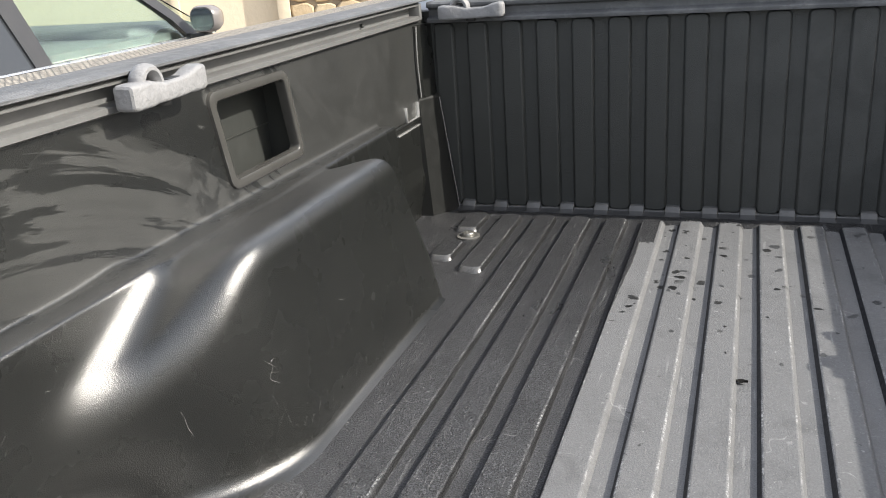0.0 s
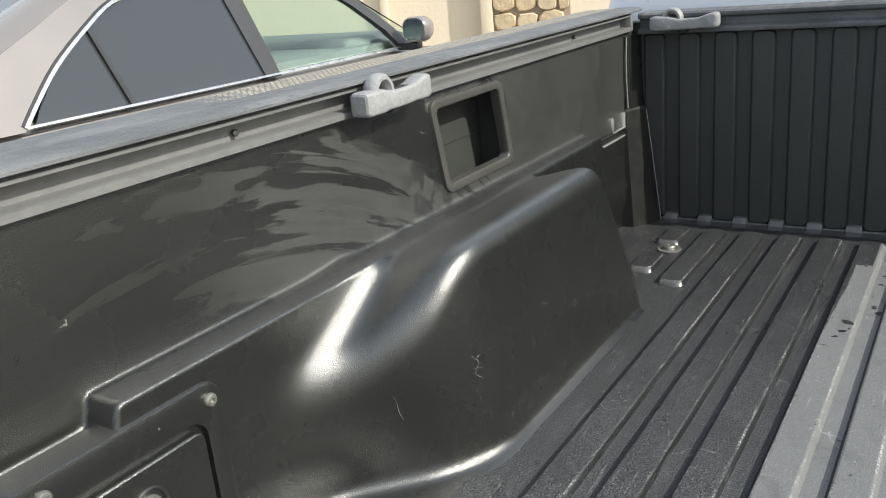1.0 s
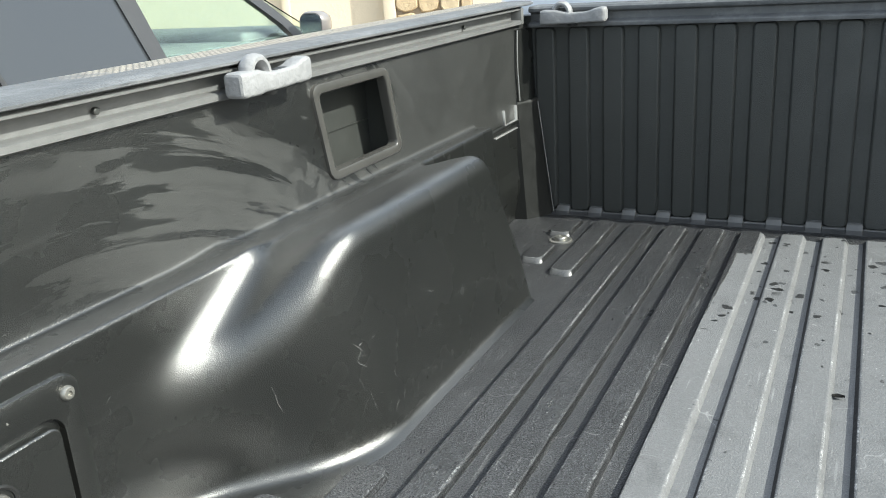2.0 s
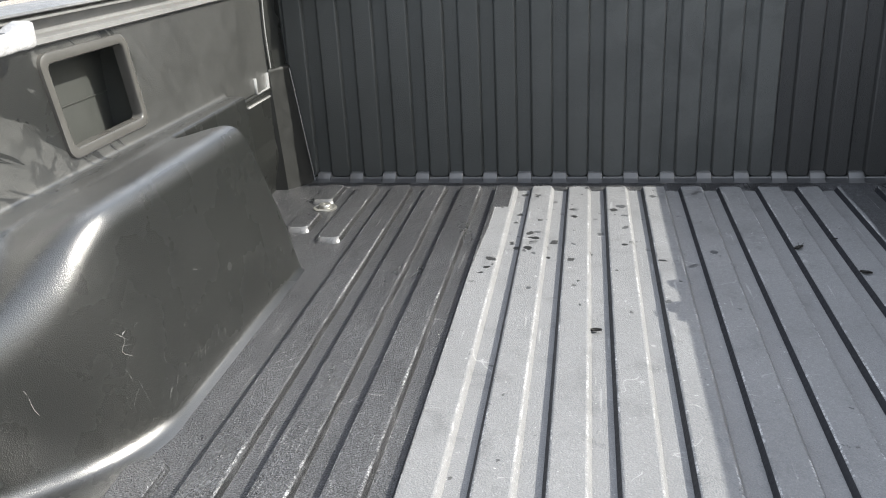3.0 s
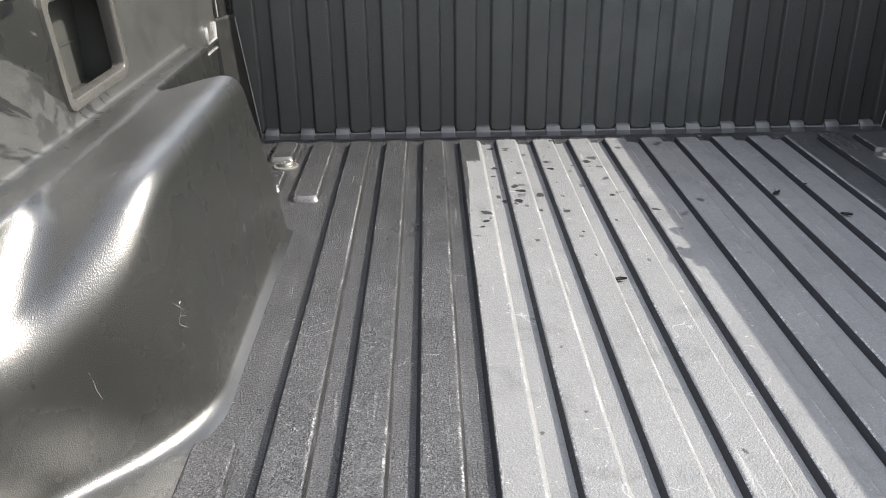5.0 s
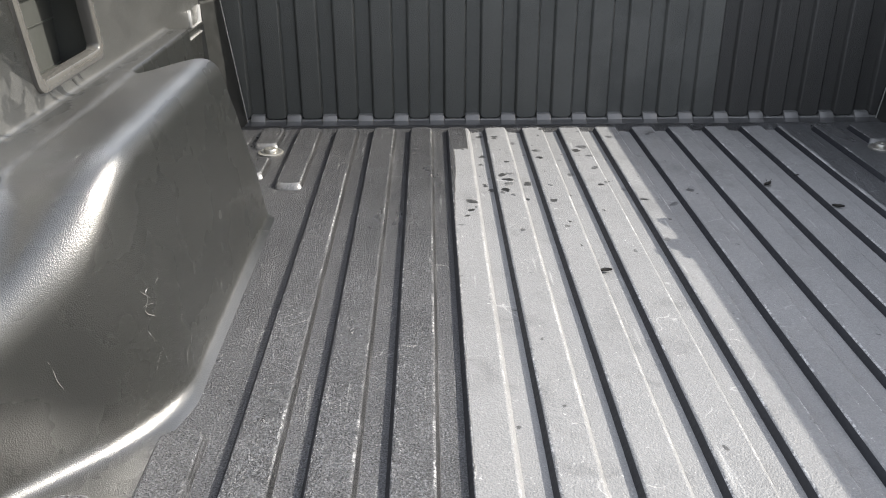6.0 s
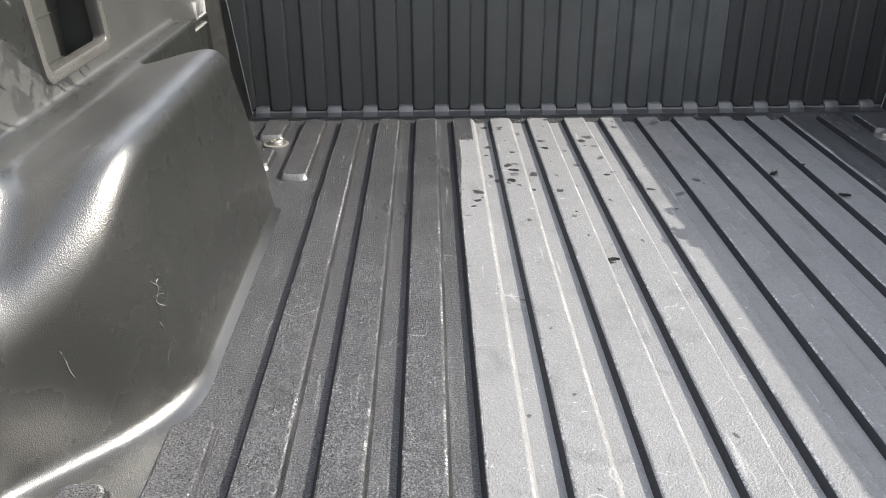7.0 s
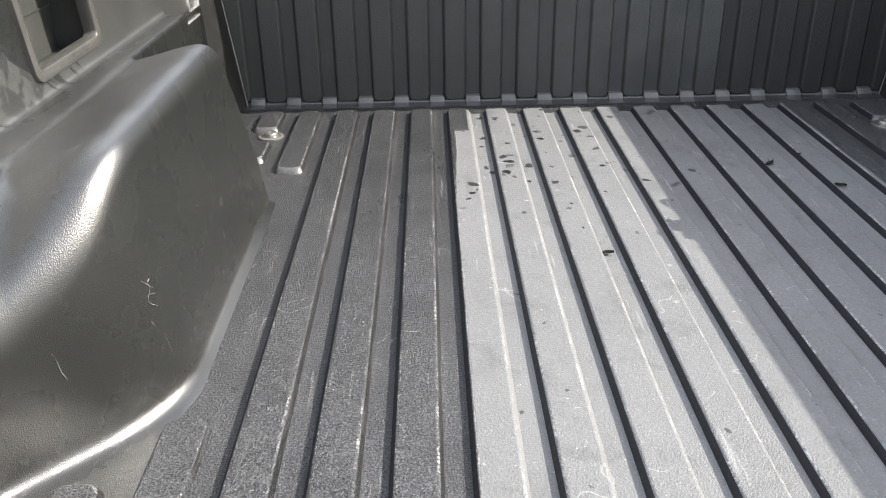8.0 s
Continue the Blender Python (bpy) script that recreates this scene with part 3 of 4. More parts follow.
for k in range(-10, 11):
    ob = new("pad", pad)
    ob.parent, ob.location = bulkhead, (k * PITCH + CHANNEL, 0, 0)


def foot_line(k):
    """The castellated front edge of the foot over one pitch: low before a panel, high in the channel."""
    x = k * PITCH + CHANNEL
    return [(x - 0.0205, 0.0080), (x + 0.0185, 0.0080), (x + 0.0210, 0.0092), (x + 0.0224, 0.0165), (x + 0.0240, 0.0178), (x + 0.0498, 0.0178), (x + 0.0514, 0.0165), (x + 0.0526, 0.0092)]


FOOT = [(-0.742, 0.0078)] + [p for k in range(-9, 9) for p in foot_line(k)] + [(0.742, 0.0078)]


def foot_skin(rows):
    """Strips along the foot line; each row gives how far forward and how high it runs before a panel and at a step."""
    lines = []
    for y_low, y_step, z_low, z_step in rows:
        line = []
        for x, z in FOOT:
            f = (z - 0.0080) / 0.0098
            line.append((x, BULK + y_low + (y_step - y_low) * f, z_low + (z_step - z_low) * f))
        lines.append(line)
    return loft(lines, caps=False, closed=False)


part("foot_strip", foot_skin(((-0.0195, -0.0195, -0.004, -0.004), (-0.0190, -0.0190, 0.0010, 0.0010), (-0.0165, -0.0170, 0.0024, 0.0026), (-0.0078, -0.0125, 0.0050, 0.0064), (-0.0050, -0.0110, 0.0070, 0.0080))), M_FOOT, bulkhead, "dark grey plastic foot with a step in each channel")
part("foot_ledge", foot_skin(((-0.0050, -0.0110, 0.0070, 0.0080), (-0.0042, -0.0100, 0.0081, 0.0094), (-0.0020, -0.0030, 0.0085, 0.0164), (-0.0004, -0.0012, 0.0086, 0.0178), (0.0098, 0.0098, 0.0088, 0.0182))), M_BEAD, bulkhead, "upper edge of the foot, painted pale as sunlit")

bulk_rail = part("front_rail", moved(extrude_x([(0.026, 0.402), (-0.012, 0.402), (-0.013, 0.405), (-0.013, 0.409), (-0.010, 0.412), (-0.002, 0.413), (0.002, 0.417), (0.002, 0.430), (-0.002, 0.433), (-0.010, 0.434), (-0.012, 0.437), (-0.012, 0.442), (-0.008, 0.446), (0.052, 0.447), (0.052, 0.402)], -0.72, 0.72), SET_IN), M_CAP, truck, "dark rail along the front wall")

# side walls, wheel arches and rails
def side_shell(ya, yb, ny, nt):
    """Lower side panel with the wheel arch moulded into it, as the zero surface of blended planes."""
    def smin(a, b, k):
        h = np.clip(0.5 + 0.5 * (b - a) / k, 0, 1)
        return b * (1 - h) + a * h - k * h * (1 - h)

    def smax(a, b, k):
        return -smin(-a, -b, k)

    def ramp_up(v):
        v = np.clip(v, 0, 1)
        return v * v * (3 - 2 * v)

    def field(x, y, z):
        inner = (x + 0.530 + 0.09 * z) / 1.004
        top = z - (0.264 + 0.22 * np.clip(x + 0.560, -1, 0))
        # the ramp behind the top: from an edge that runs up along the rear face to a line across the arch
        foot_y, foot_z = x - 0.533, 0.130 + 0.60 * (x + 0.675)
        crest = 0.264 + 0.22 * np.clip(x + 0.560, -1, 0)
        run = np.maximum(-1.036 - foot_y, 0.045)
        slope = (z - (foot_z + (crest - foot_z) * (y - foot_y) / run)) / 1.25
        rear = ((x - y) - (0.550 - 0.14 * z)) / 1.42
        front = (y + 0.490 + 0.47 * z) / 1.105
        side = smax(inner, rear, 0.060)
        arch = smax(side, smax(top, slope, 0.034), 0.032)
        arch = smax(arch, front, 0.016)
        step_z = 0.2375 - 0.031 / (1 + np.exp(np.clip((y + 1.432) / 0.0014, -60, 60)))
        low = smax(x - LOWER - (0.06 - 0.13 * ramp_up((y + 0.78) / 0.15)) * (z - 0.2), z - step_z, 0.007)
        low = smax(low, y + 0.295, 0.008)
        deep = x - (-0.7327 + 0.012 * np.clip((0.1 - z) / 0.1, 0, 1))
        body = smin(low, arch, 0.014 + 0.048 * ramp_up((-1.0 - y) / 0.07))
        body = smin(deep, body, 0.006)
        edge = -0.521 - 0.011 * ramp_up((-1.04 - y) / 0.06)
        ground_z = 0.0012 - 0.0055 * np.maximum(ramp_up((x - edge) / 0.012), ramp_up((y + 0.52) / 0.03))
        return smin(body, z - ground_z, 0.006 + 0.014 * ramp_up((-0.95 - y) / 0.10))

    ys = np.linspace(ya, yb, ny)
    th = np.concatenate([np.linspace(radians(9.3), radians(40), nt // 3), np.linspace(radians(40), radians(70.4), nt - nt // 3)[1:]])
    ox, oz = -0.844, -0.055
    Y, T = np.meshgrid(ys, th, indexing="ij")
    cx, cz = np.cos(T), np.sin(T)
    lo, hi = np.full(Y.shape, 0.06), np.full(Y.shape, 0.45)
    for _ in range(40):
        mid = (lo + hi) / 2
        f = field(ox + mid * cx, Y, oz + mid * cz)
        lo, hi = np.where(f < 0, mid, lo), np.where(f < 0, hi, mid)
    P = np.stack([ox + lo * cx, Y, oz + lo * cz], -1)
    return P


def shell_mesh(P, sign):
    ny, nt = P.shape[:2]
    verts = (P * np.array((sign, 1, 1))).reshape(-1, 3).tolist()
    faces = []
    for i in range(ny - 1):
        for j in range(nt - 1):
            a = i * nt + j
            q = (a, a + nt, a + nt + 1, a + 1)
            faces.append(q if sign > 0 else q[::-1])
    me = bpy.data.meshes.new("wheel_arch")
    me.from_pydata(verts, [], faces)
    me.materials.append(M_ARCH)
    me.materials.append(M_WALL)
    me.shade_smooth()
    for f in me.polygons:
        c = f.center
        if abs(c.x) > 0.7006 and c.z > (0.165 if c.y < -0.340 else 0.226):
            f.material_index = 1
    return me


SHELL = side_shell(BED_END, FRONT, 420, 190)


def on_shell(y, z):
    """The side shell's depth at a height, where its inner face is steep."""
    row = SHELL[int(round((y - BED_END) / (FRONT - BED_END) * (SHELL.shape[0] - 1)))]
    return float(np.interp(z, row[:, 2], row[:, 0]))


def scuff(parent, pts, width=0.0007):
    """A fine pale scratch: a thin ribbon lying on the shell."""
    bm = bmesh.new()
    rows = []
    for k, (y, z) in enumerate(pts):
        y0, z0 = pts[max(k - 1, 0)]
        y1, z1 = pts[min(k + 1, len(pts) - 1)]
        d = Vector((0, y1 - y0, z1 - z0)).normalized()
        n = Vector((0, -d.z, d.y)) * width * 0.7 * (0.25 if k in (0, len(pts) - 1) else 0.5)
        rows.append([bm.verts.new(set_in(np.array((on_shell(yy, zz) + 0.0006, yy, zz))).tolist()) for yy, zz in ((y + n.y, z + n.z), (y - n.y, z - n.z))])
    for a, b in zip(rows, rows[1:]):
        bm.faces.new((a[0], a[1], b[1], b[0]))
    return part("scuff", bm, M_SCUFF, parent)


def slanted(a, b):
    """A point of the side opening, which leans towards the tailgate at its top."""
    return HY + a - 0.21 * b, HZ + b


def holed_wall(y0, y1, z0, z1, x):
    """A flat wall in the y-z plane with the slanted opening cut out."""
    bm = bmesh.new()
    edges = []
    for loop in ([(y0, z0), (y1, z0), (y1, z1), (y0, z1)], [slanted(a, b) for a, b in round_rect(HW, HH, 0.011, 5)]):
        vs = [bm.verts.new((x, y, z)) for y, z in loop]
        edges += [bm.edges.new((vs[k], vs[(k + 1) % len(vs)])) for k in range(len(vs))]
    bmesh.ops.triangle_fill(bm, edges=edges, use_beauty=True)
    return bm


HY, HZ, HW, HH = -0.714, 0.328, 0.187, 0.117     # opening in the side wall


def bed_side(sign):
    side = part("bed_side", bmesh.new(), M_WALL, truck, "black plastic bed side with wiped, streaky dressing")
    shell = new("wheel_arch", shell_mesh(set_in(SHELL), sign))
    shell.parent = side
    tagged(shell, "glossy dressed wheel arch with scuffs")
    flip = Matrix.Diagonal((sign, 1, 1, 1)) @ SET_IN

    def sp(pname, bm, mat, parent=side, label="", smooth=40):
        return part(pname, moved(bm, flip), mat, parent, label, smooth)

    # upper wall with its opening
    sp("upper_wall", holed_wall(BED_END, FRONT, 0.240, 0.415, WALL), M_WALL)
    # frame round the opening
    rings = []
    for grow, x in ((-0.001, WALL - 0.012), (-0.001, WALL + 0.0030), (0.0002, WALL + 0.0050), (0.0022, WALL + 0.0058), (0.0105, WALL + 0.0058), (0.0130, WALL + 0.0046), (0.0142, WALL - 0.001)):
        rings.append([(x, *slanted(a, b)) for a, b in round_rect(HW + 2 * grow, HH + 2 * grow, 0.010 + grow * 0.6, 6)])
    sp("opening_frame", loft(rings, caps=False), M_FRAME, label="dull grey frame round the opening")
    tub = [[(x, y, z) for y, z in ((-0.835, 0.250), (-0.595, 0.250), (-0.595, 0.402), (-0.835, 0.402))] for x in (WALL - 0.004, WALL - 0.058)]
    cavity = loft(tub, caps=False)
    cavity.faces.new([v for v in cavity.verts if v.co.x < WALL - 0.05])
    sp("cavity", cavity, M_DARK, smooth=0)
    sp("cavity_shelf", box(WALL - 0.057, WALL - 0.0555, -0.833, -0.597, 0.309, 0.311, 0.0005), M_DARK)
    # rail channel, upper lip and cap
    prof = [(-0.752, 0.409), (-0.727, 0.4105), (-0.7225, 0.413), (-0.7225, 0.4195), (-0.726, 0.4215), (-0.746, 0.422), (-0.746, 0.4410), (-0.7275, 0.4415), (-0.7245, 0.4425), (-0.7245, 0.446), (-0.728, 0.4485), (-0.752, 0.449)]
    rail = sp("rail", extrude_y(prof, BED_END, -0.038), M_RAIL, label="grey metal tie-down rail")
    for y in (-0.30, -1.19):
        sp("rail_screw", moved(disc_stack([(0.004, 0), (0.004, 0.004), (0.0025, 0.005)], 12, "x"), Matrix.Translation((-0.744, y, 0.4295))), M_DARK, rail)
    sp("end_stop", box(-0.751, -0.7215, -0.050, -0.036, 0.412, 0.447, 0.002), M_RAIL, rail)
    cap = [(-0.722, 0.4495), (-0.716, 0.4515), (-0.716, 0.4545), (-0.722, 0.4575), (-0.735, 0.4590), (-0.76, 0.4590), (-0.80, 0.4575), (-0.85, 0.4565), (-0.868, 0.452), (-0.876, 0.442), (-0.876, 0.42), (-0.752, 0.42), (-0.752, 0.4495)]
    sp("bed_cap", extrude_y(cap, BED_END, -0.008), M_CAP, label="weathered dark plastic cap")
    sp("cap_corner", loft([[(x, y, z) for x, z in [(-0.876 + (px + 0.876) * k, 0.42 + (pz - 0.42) * (0.6 + 0.4 * k)) for px, pz in cap]] for y, k in ((-0.008, 1.0), (0.012, 0.99), (0.03, 0.93), (0.045, 0.8))]), M_CAP)
    # outer skin
    skin = [(-0.85, 0.43), (-0.888, 0.42), (-0.915, 0.25), (-0.92, 0.05), (-0.90, -0.15), (-0.86, -0.22), (-0.84, -0.22), (-0.84, 0.43)]
    sp("outer_panel", extrude_y(skin, BED_END, 0.03), M_PAINT, label="silver painted outer bed side")
    # front corner post with its stepped bracket
    sp("corner_post", loft([[(x, y, z) for x, y in ((-0.748, 0.012), (-0.748, -0.070), (-0.731, -0.070), (-0.7255 + o, -0.045), (-0.720 + o, -0.006), (-0.720 + o, 0.012))] for z, o in ((0.24, 0.004), (0.403, 0.0))]), M_ARCH)
    sp("lower_post", loft([[(x, y, z) for x, y in ((-0.748, 0.012), (-0.748, -0.075), (-0.729 + 0.4 * o, -0.070), (-0.711 + o, -0.020), (-0.705 + o, -0.008), (-0.705 + o, 0.012))] for z, o in ((-0.03, 0.034), (0.12, 0.015), (0.240, 0.0), (0.245, -0.001), (0.248, -0.005))]), M_POST)
    # seam, step and bead strips drawn in the highlight colour
    sp("corner_seam", loft([[(-0.7047 + o + 0.0012 * math.cos(a), -0.0085 + 0.0012 * math.sin(a), z) for a in [2 * math.pi * i / 8 for i in range(8)]] for z, o in ((-0.02, 0.0325), (0.12, 0.015), (0.240, 0.0))]), M_CLIP)
    sp("wall_step", box(-0.74, -0.7265, -0.238, -0.070, 0.203, 0.211, 0.003, 3), M_ARCH)
    sp("wall_step", box(-0.74, -0.7285, -0.200, -0.075, 0.190, 0.194, 0.0015, 2), M_CLIP)
    bead = [[(-0.7262 + 0.0016 * math.cos(a) + dx, -0.0665 + dy + 0.0016 * math.sin(a), z) for a in [2 * math.pi * i / 8 for i in range(8)]] for z, dx, dy in ((0.25, 0.0008, 0.0), (0.28, 0.0, -0.001), (0.32, 0.0, -0.005), (0.36, 0.0, -0.004), (0.402, 0.0, 0.0))]
    sp("corner_bead", loft(bead), M_CLIP)
    clip = [(y, z) for y, z in ((-0.150, 0.243), (-0.150, 0.208), (-0.078, 0.208), (-0.078, 0.243), (-0.0818, 0.243), (-0.0818, 0.2115), (-0.1462, 0.2115), (-0.1462, 0.243))]
    sp("pocket", loft([[(x, y, z) for y, z in clip] for x in (-0.74, -0.7275)]), M_CLIP, label="U-shaped clip with its highlights painted pale")
    return side


left_side = bed_side(1)


def scuffs():
    rnd = random.Random(11)
    arch = [c for c in left_side.children if c.name.startswith("wheel_arch")][0]
    # the long wandering scratch near the front foot and the one on the rear face
    for k in range(22):
        if k % 5 != 4:
            f = k / 22 * 13
            g = f + 0.44
            scuff(arch, [(-0.808 + 0.018 * q, 0.091 - 0.0042 * q * q / 13 - 0.0006 * q + 0.0012 * math.sin(q * 2.1)) for q in (f, (f + g) / 2, g)], rnd.uniform(0.0005, 0.0010))
    scuff(arch, [(-1.142 + 0.0012 * math.sin(k), 0.105 - 0.005 * k) for k in range(8)], 0.0008)
    scuff(arch, [(-1.046 + 0.005 * math.sin(k * 0.9), 0.122 - 0.004 * k) for k in range(9)], 0.0010)
    scuff(arch, [(-0.872 + 0.004 * k, 0.128 - 0.003 * k + 0.0003 * k * k) for k in range(5)], 0.0007)
    for y, z, dy, dz in ((-1.050, 0.128, 0.012, -0.016), (-1.044, 0.118, 0.010, 0.006), (-1.052, 0.108, 0.016, -0.004), (-1.058, 0.082, 0.002, -0.020), (-1.050, 0.060, 0.004, -0.024), (-1.066, 0.040, 0.014, 0.014), (-0.98, 0.095, 0.004, -0.010)):
        scuff(arch, [(y + dy * t, z + dz * t + 0.0012 * math.sin(4 * t)) for t in (0, 0.25, 0.5, 0.75, 1.0)], 0.00045)
    for k in range(11):
        y = -1.03 + 0.018 * k + rnd.uniform(-0.006, 0.006)
        z = 0.022 + rnd.uniform(0.0, 0.012)
        scuff(arch, [(y + 0.008 * t, z + rnd.uniform(0.004, 0.011) * t) for t in (0, 0.5, 1.0)], rnd.uniform(0.0005, 0.0009))
    for k in range(16):
        y, z = rnd.uniform(-1.03, -0.60), min(abs(rnd.gauss(0.03, 0.05)) + 0.025, 0.2)
        if y > -0.53 - 0.62 * z:
            continue
        dy, dz = rnd.uniform(-0.003, 0.010), rnd.uniform(0.002, 0.012)
        scuff(arch, [(y + dy * t, z + dz * t + 0.001 * math.sin(3 * t)) for t in (0, 0.4, 0.7, 1.0)], rnd.uniform(0.0004, 0.0008))
    for k in range(6):
        y, z = rnd.uniform(-1.30, -1.20), rnd.uniform(0.06, 0.21)
        dy, dz = rnd.uniform(-0.008, 0.008), rnd.uniform(-0.008, 0.008)
        scuff(arch, [(y + dy * t, z + dz * t) for t in (0, 0.5, 1.0)], rnd.uniform(0.0005, 0.0009))


scuffs()
right_side = bed_side(-1)

# storage compartment in the lower left side
def storage_panel(parent):
    x = LOWER + 0.0015
    plate = part("storage_panel", bmesh.new(), M_ARCH, parent, "screwed-on black storage compartment panel with a lid")

    def piece(name, bm, material, under, label=""):
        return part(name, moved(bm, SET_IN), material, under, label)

    cy, cz, w, h = -1.432, 0.098, 0.232, 0.232
    rings = [[(x + d, cy + a, cz + b) for a, b in round_rect(w - 2 * s, h - 2 * s, 0.022 - s, 6)] for s, d in ((0, -0.03), (0, 0.0), (0.002, 0.003), (0.006, 0.004))]
    lw, lh, ly, lz = 0.182, 0.150, -1.440, 0.096
    for grow, d in ((0.009, 0.004), (0.008, 0.0034), (0.0075, 0.001), (0.0075, -0.02)):
        rings.append([(x + d, ly + a, lz + b) for a, b in round_rect(lw + 2 * grow, lh + 2 * grow, 0.012 + grow, 6)])
    piece("plate", loft(rings, caps=False), M_ARCH, plate)
    # black sheet behind the gap round the lid, deepening its shade
    piece("seam", loft([[(x + d, ly + a, lz + b) for a, b in round_rect(lw + 0.016, lh + 0.016, 0.018, 6)] for d in (-0.02, -0.006)]), M_TRIM, plate)
    lid = piece("lid", loft([[(x + d, ly + a, lz + b) for a, b in round_rect(lw - 2 * s, lh - 2 * s, 0.012 - s, 6)] for s, d in ((0, -0.006), (0, 0.0065), (0.0008, 0.0078), (0.0022, 0.0085))]), M_ARCH, plate, "black lid")
    cup = disc_stack([(0.021, 0.0), (0.021, 0.0095), (0.019, 0.0105), (0.017, 0.0095), (0.016, 0.004), (0.0145, 0.003)], 28, "x")
    piece("lock_cup", moved(cup, Matrix.Translation((x + 0.0005, -1.424, 0.130))), M_TRIM, lid)
    kn = disc_stack([(0.0125, 0.0), (0.0125, 0.008), (0.0115, 0.0095)], 24, "x")
    box(0.008, 0.017, -0.0035, 0.0035, -0.0115, 0.0115, 0.0015, 2, bm=kn)
    piece("lock_knob", moved(kn, Matrix.Translation((x + 0.003, -1.424, 0.130))), M_BOLT, lid, "grey turn knob")
    for y, z in ((-1.333, 0.194), (-1.513, 0.196), (-1.333, 0.018)):
        s = disc_stack([(0.0072, 0.0), (0.0072, 0.003), (0.0055, 0.0052), (0.0028, 0.0055), (0.0026, 0.003)], 20, "x")
        piece("screw", moved(s, Matrix.Translation((x + 0.0035, y, z))), M_BOLT, plate, "zinc screw")


storage_panel(left_side)

# cab, frame and wheels
def truck_cab():
    cab = part("cab", bmesh.new(), M_PAINT, truck, "silver cab")
    rings = []
    for z, hw, y0, y1 in ((-0.22, 0.84, 0.09, 2.9), (-0.05, 0.87, 0.075, 2.95), (0.25, 0.87, 0.075, 2.95), (0.42, 0.85, 0.085, 2.85), (0.47, 0.835, 0.09, 1.65), (0.80, 0.72, 0.20, 1.25), (0.92, 0.62, 0.34, 1.05)):
        rings.append([(x, y + (y0 + y1) / 2, z) for x, y in round_rect(2 * hw, y1 - y0, 0.06, 4)])
    part("shell", loft(rings), M_PAINT, cab)
    part("rear_window", moved(box(-0.55, 0.55, -0.006, 0.006, -0.14, 0.14, 0.004), pose(0, 0.135, 0.645, -18)), M_TINT, cab)
    part("chassis", box(-0.45, 0.45, BED_END + 0.05, 2.8, -0.32, -0.12, 0.02), M_TRIM, truck)
    for x in (-0.78, 0.78):
        for y in (-0.82, 2.35):
            tyre = disc_stack([(0.22, -0.10), (0.31, -0.11), (0.345, -0.085), (0.35, 0.0), (0.345, 0.085), (0.31, 0.11), (0.22, 0.10)], 40, "x")
            t = part("tyre", moved(tyre, Matrix.Translation((x, y, GROUND + 0.35))), M_RUBBER, truck)
            part("rim", moved(disc_stack([(0.225, -0.09), (0.225, 0.09), (0.19, 0.075), (0.06, 0.06)], 32, "x"), Matrix.Translation((x, y, GROUND + 0.35))), M_RIM, t)


truck_cab()


# ---- tie-down cleats ----
def cleat(m, label):
    """A sliding cleat: a long horned body with an arched loop on it; its length runs along y, the rail lies at -x."""
    root = thing("tie_down_cleat", label, "cleat", group="tie-down cleats on the rails")
    secs = []
    for y, w, h, dz in ((-0.086, 0.026, 0.028, 0.0), (-0.084, 0.033, 0.035, 0.0), (-0.078, 0.036, 0.039, 0.0), (-0.042, 0.036, 0.038, 0.0), (-0.030, 0.031, 0.033, -0.001), (-0.010, 0.030, 0.029, -0.003), (0.030, 0.030, 0.029, -0.002), (0.046, 0.031, 0.031, 0.000), (0.058, 0.034, 0.037, 0.002), (0.076, 0.034, 0.040, 0.004), (0.083, 0.030, 0.036, 0.004), (0.086, 0.022, 0.026, 0.004)):
        secs.append([(x, y * 0.96, z + dz) for x, z in round_rect(w * 0.92, h * 0.9, min(w, h) * 0.17, 4)])
    part("body", loft(secs), M_CLEAT, root)
    loop = []
    for k in range(17):
        a = math.pi * k / 16
        c = Vector((-0.003, -0.030 + 0.019 * math.cos(a), 0.010 + 0.021 * math.sin(a)))
        n = Vector((0, math.cos(a), math.sin(a)))
        loop.append([tuple(c + n * (0.0072 * math.cos(b)) + Vector((0.013 * math.sin(b), 0, 0))) for b in [2 * math.pi * i / 10 for i in range(10)]])
    part("loop", loft(loop), M_CLEAT, root)
    part("clamp_nut", moved(disc_stack([(0.012, -0.022), (0.013, -0.020), (0.013, -0.008)], 20), Matrix.Translation((-0.004, -0.004, 0))), M_TRIM, root)
    # black block laid on the body where the hollow shows only shade
    part("slot", box(-0.009, 0.007, 0.002, 0.050, 0.006, 0.0118, 0.002), M_TRIM, root, "dark block painted for the shade of the hollow behind the horn")
    part("rail_foot", box(-0.036, -0.010, -0.05, 0.05, -0.004, 0.006, 0.002), M_TRIM, root)
    root.matrix_basis = m @ Matrix.Scale(0.87, 4)
    return root


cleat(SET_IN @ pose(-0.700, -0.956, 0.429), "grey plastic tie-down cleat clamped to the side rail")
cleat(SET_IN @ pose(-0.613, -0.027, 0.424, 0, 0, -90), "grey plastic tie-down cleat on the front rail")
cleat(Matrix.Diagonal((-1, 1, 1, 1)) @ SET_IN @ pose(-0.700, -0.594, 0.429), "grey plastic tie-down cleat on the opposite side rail")

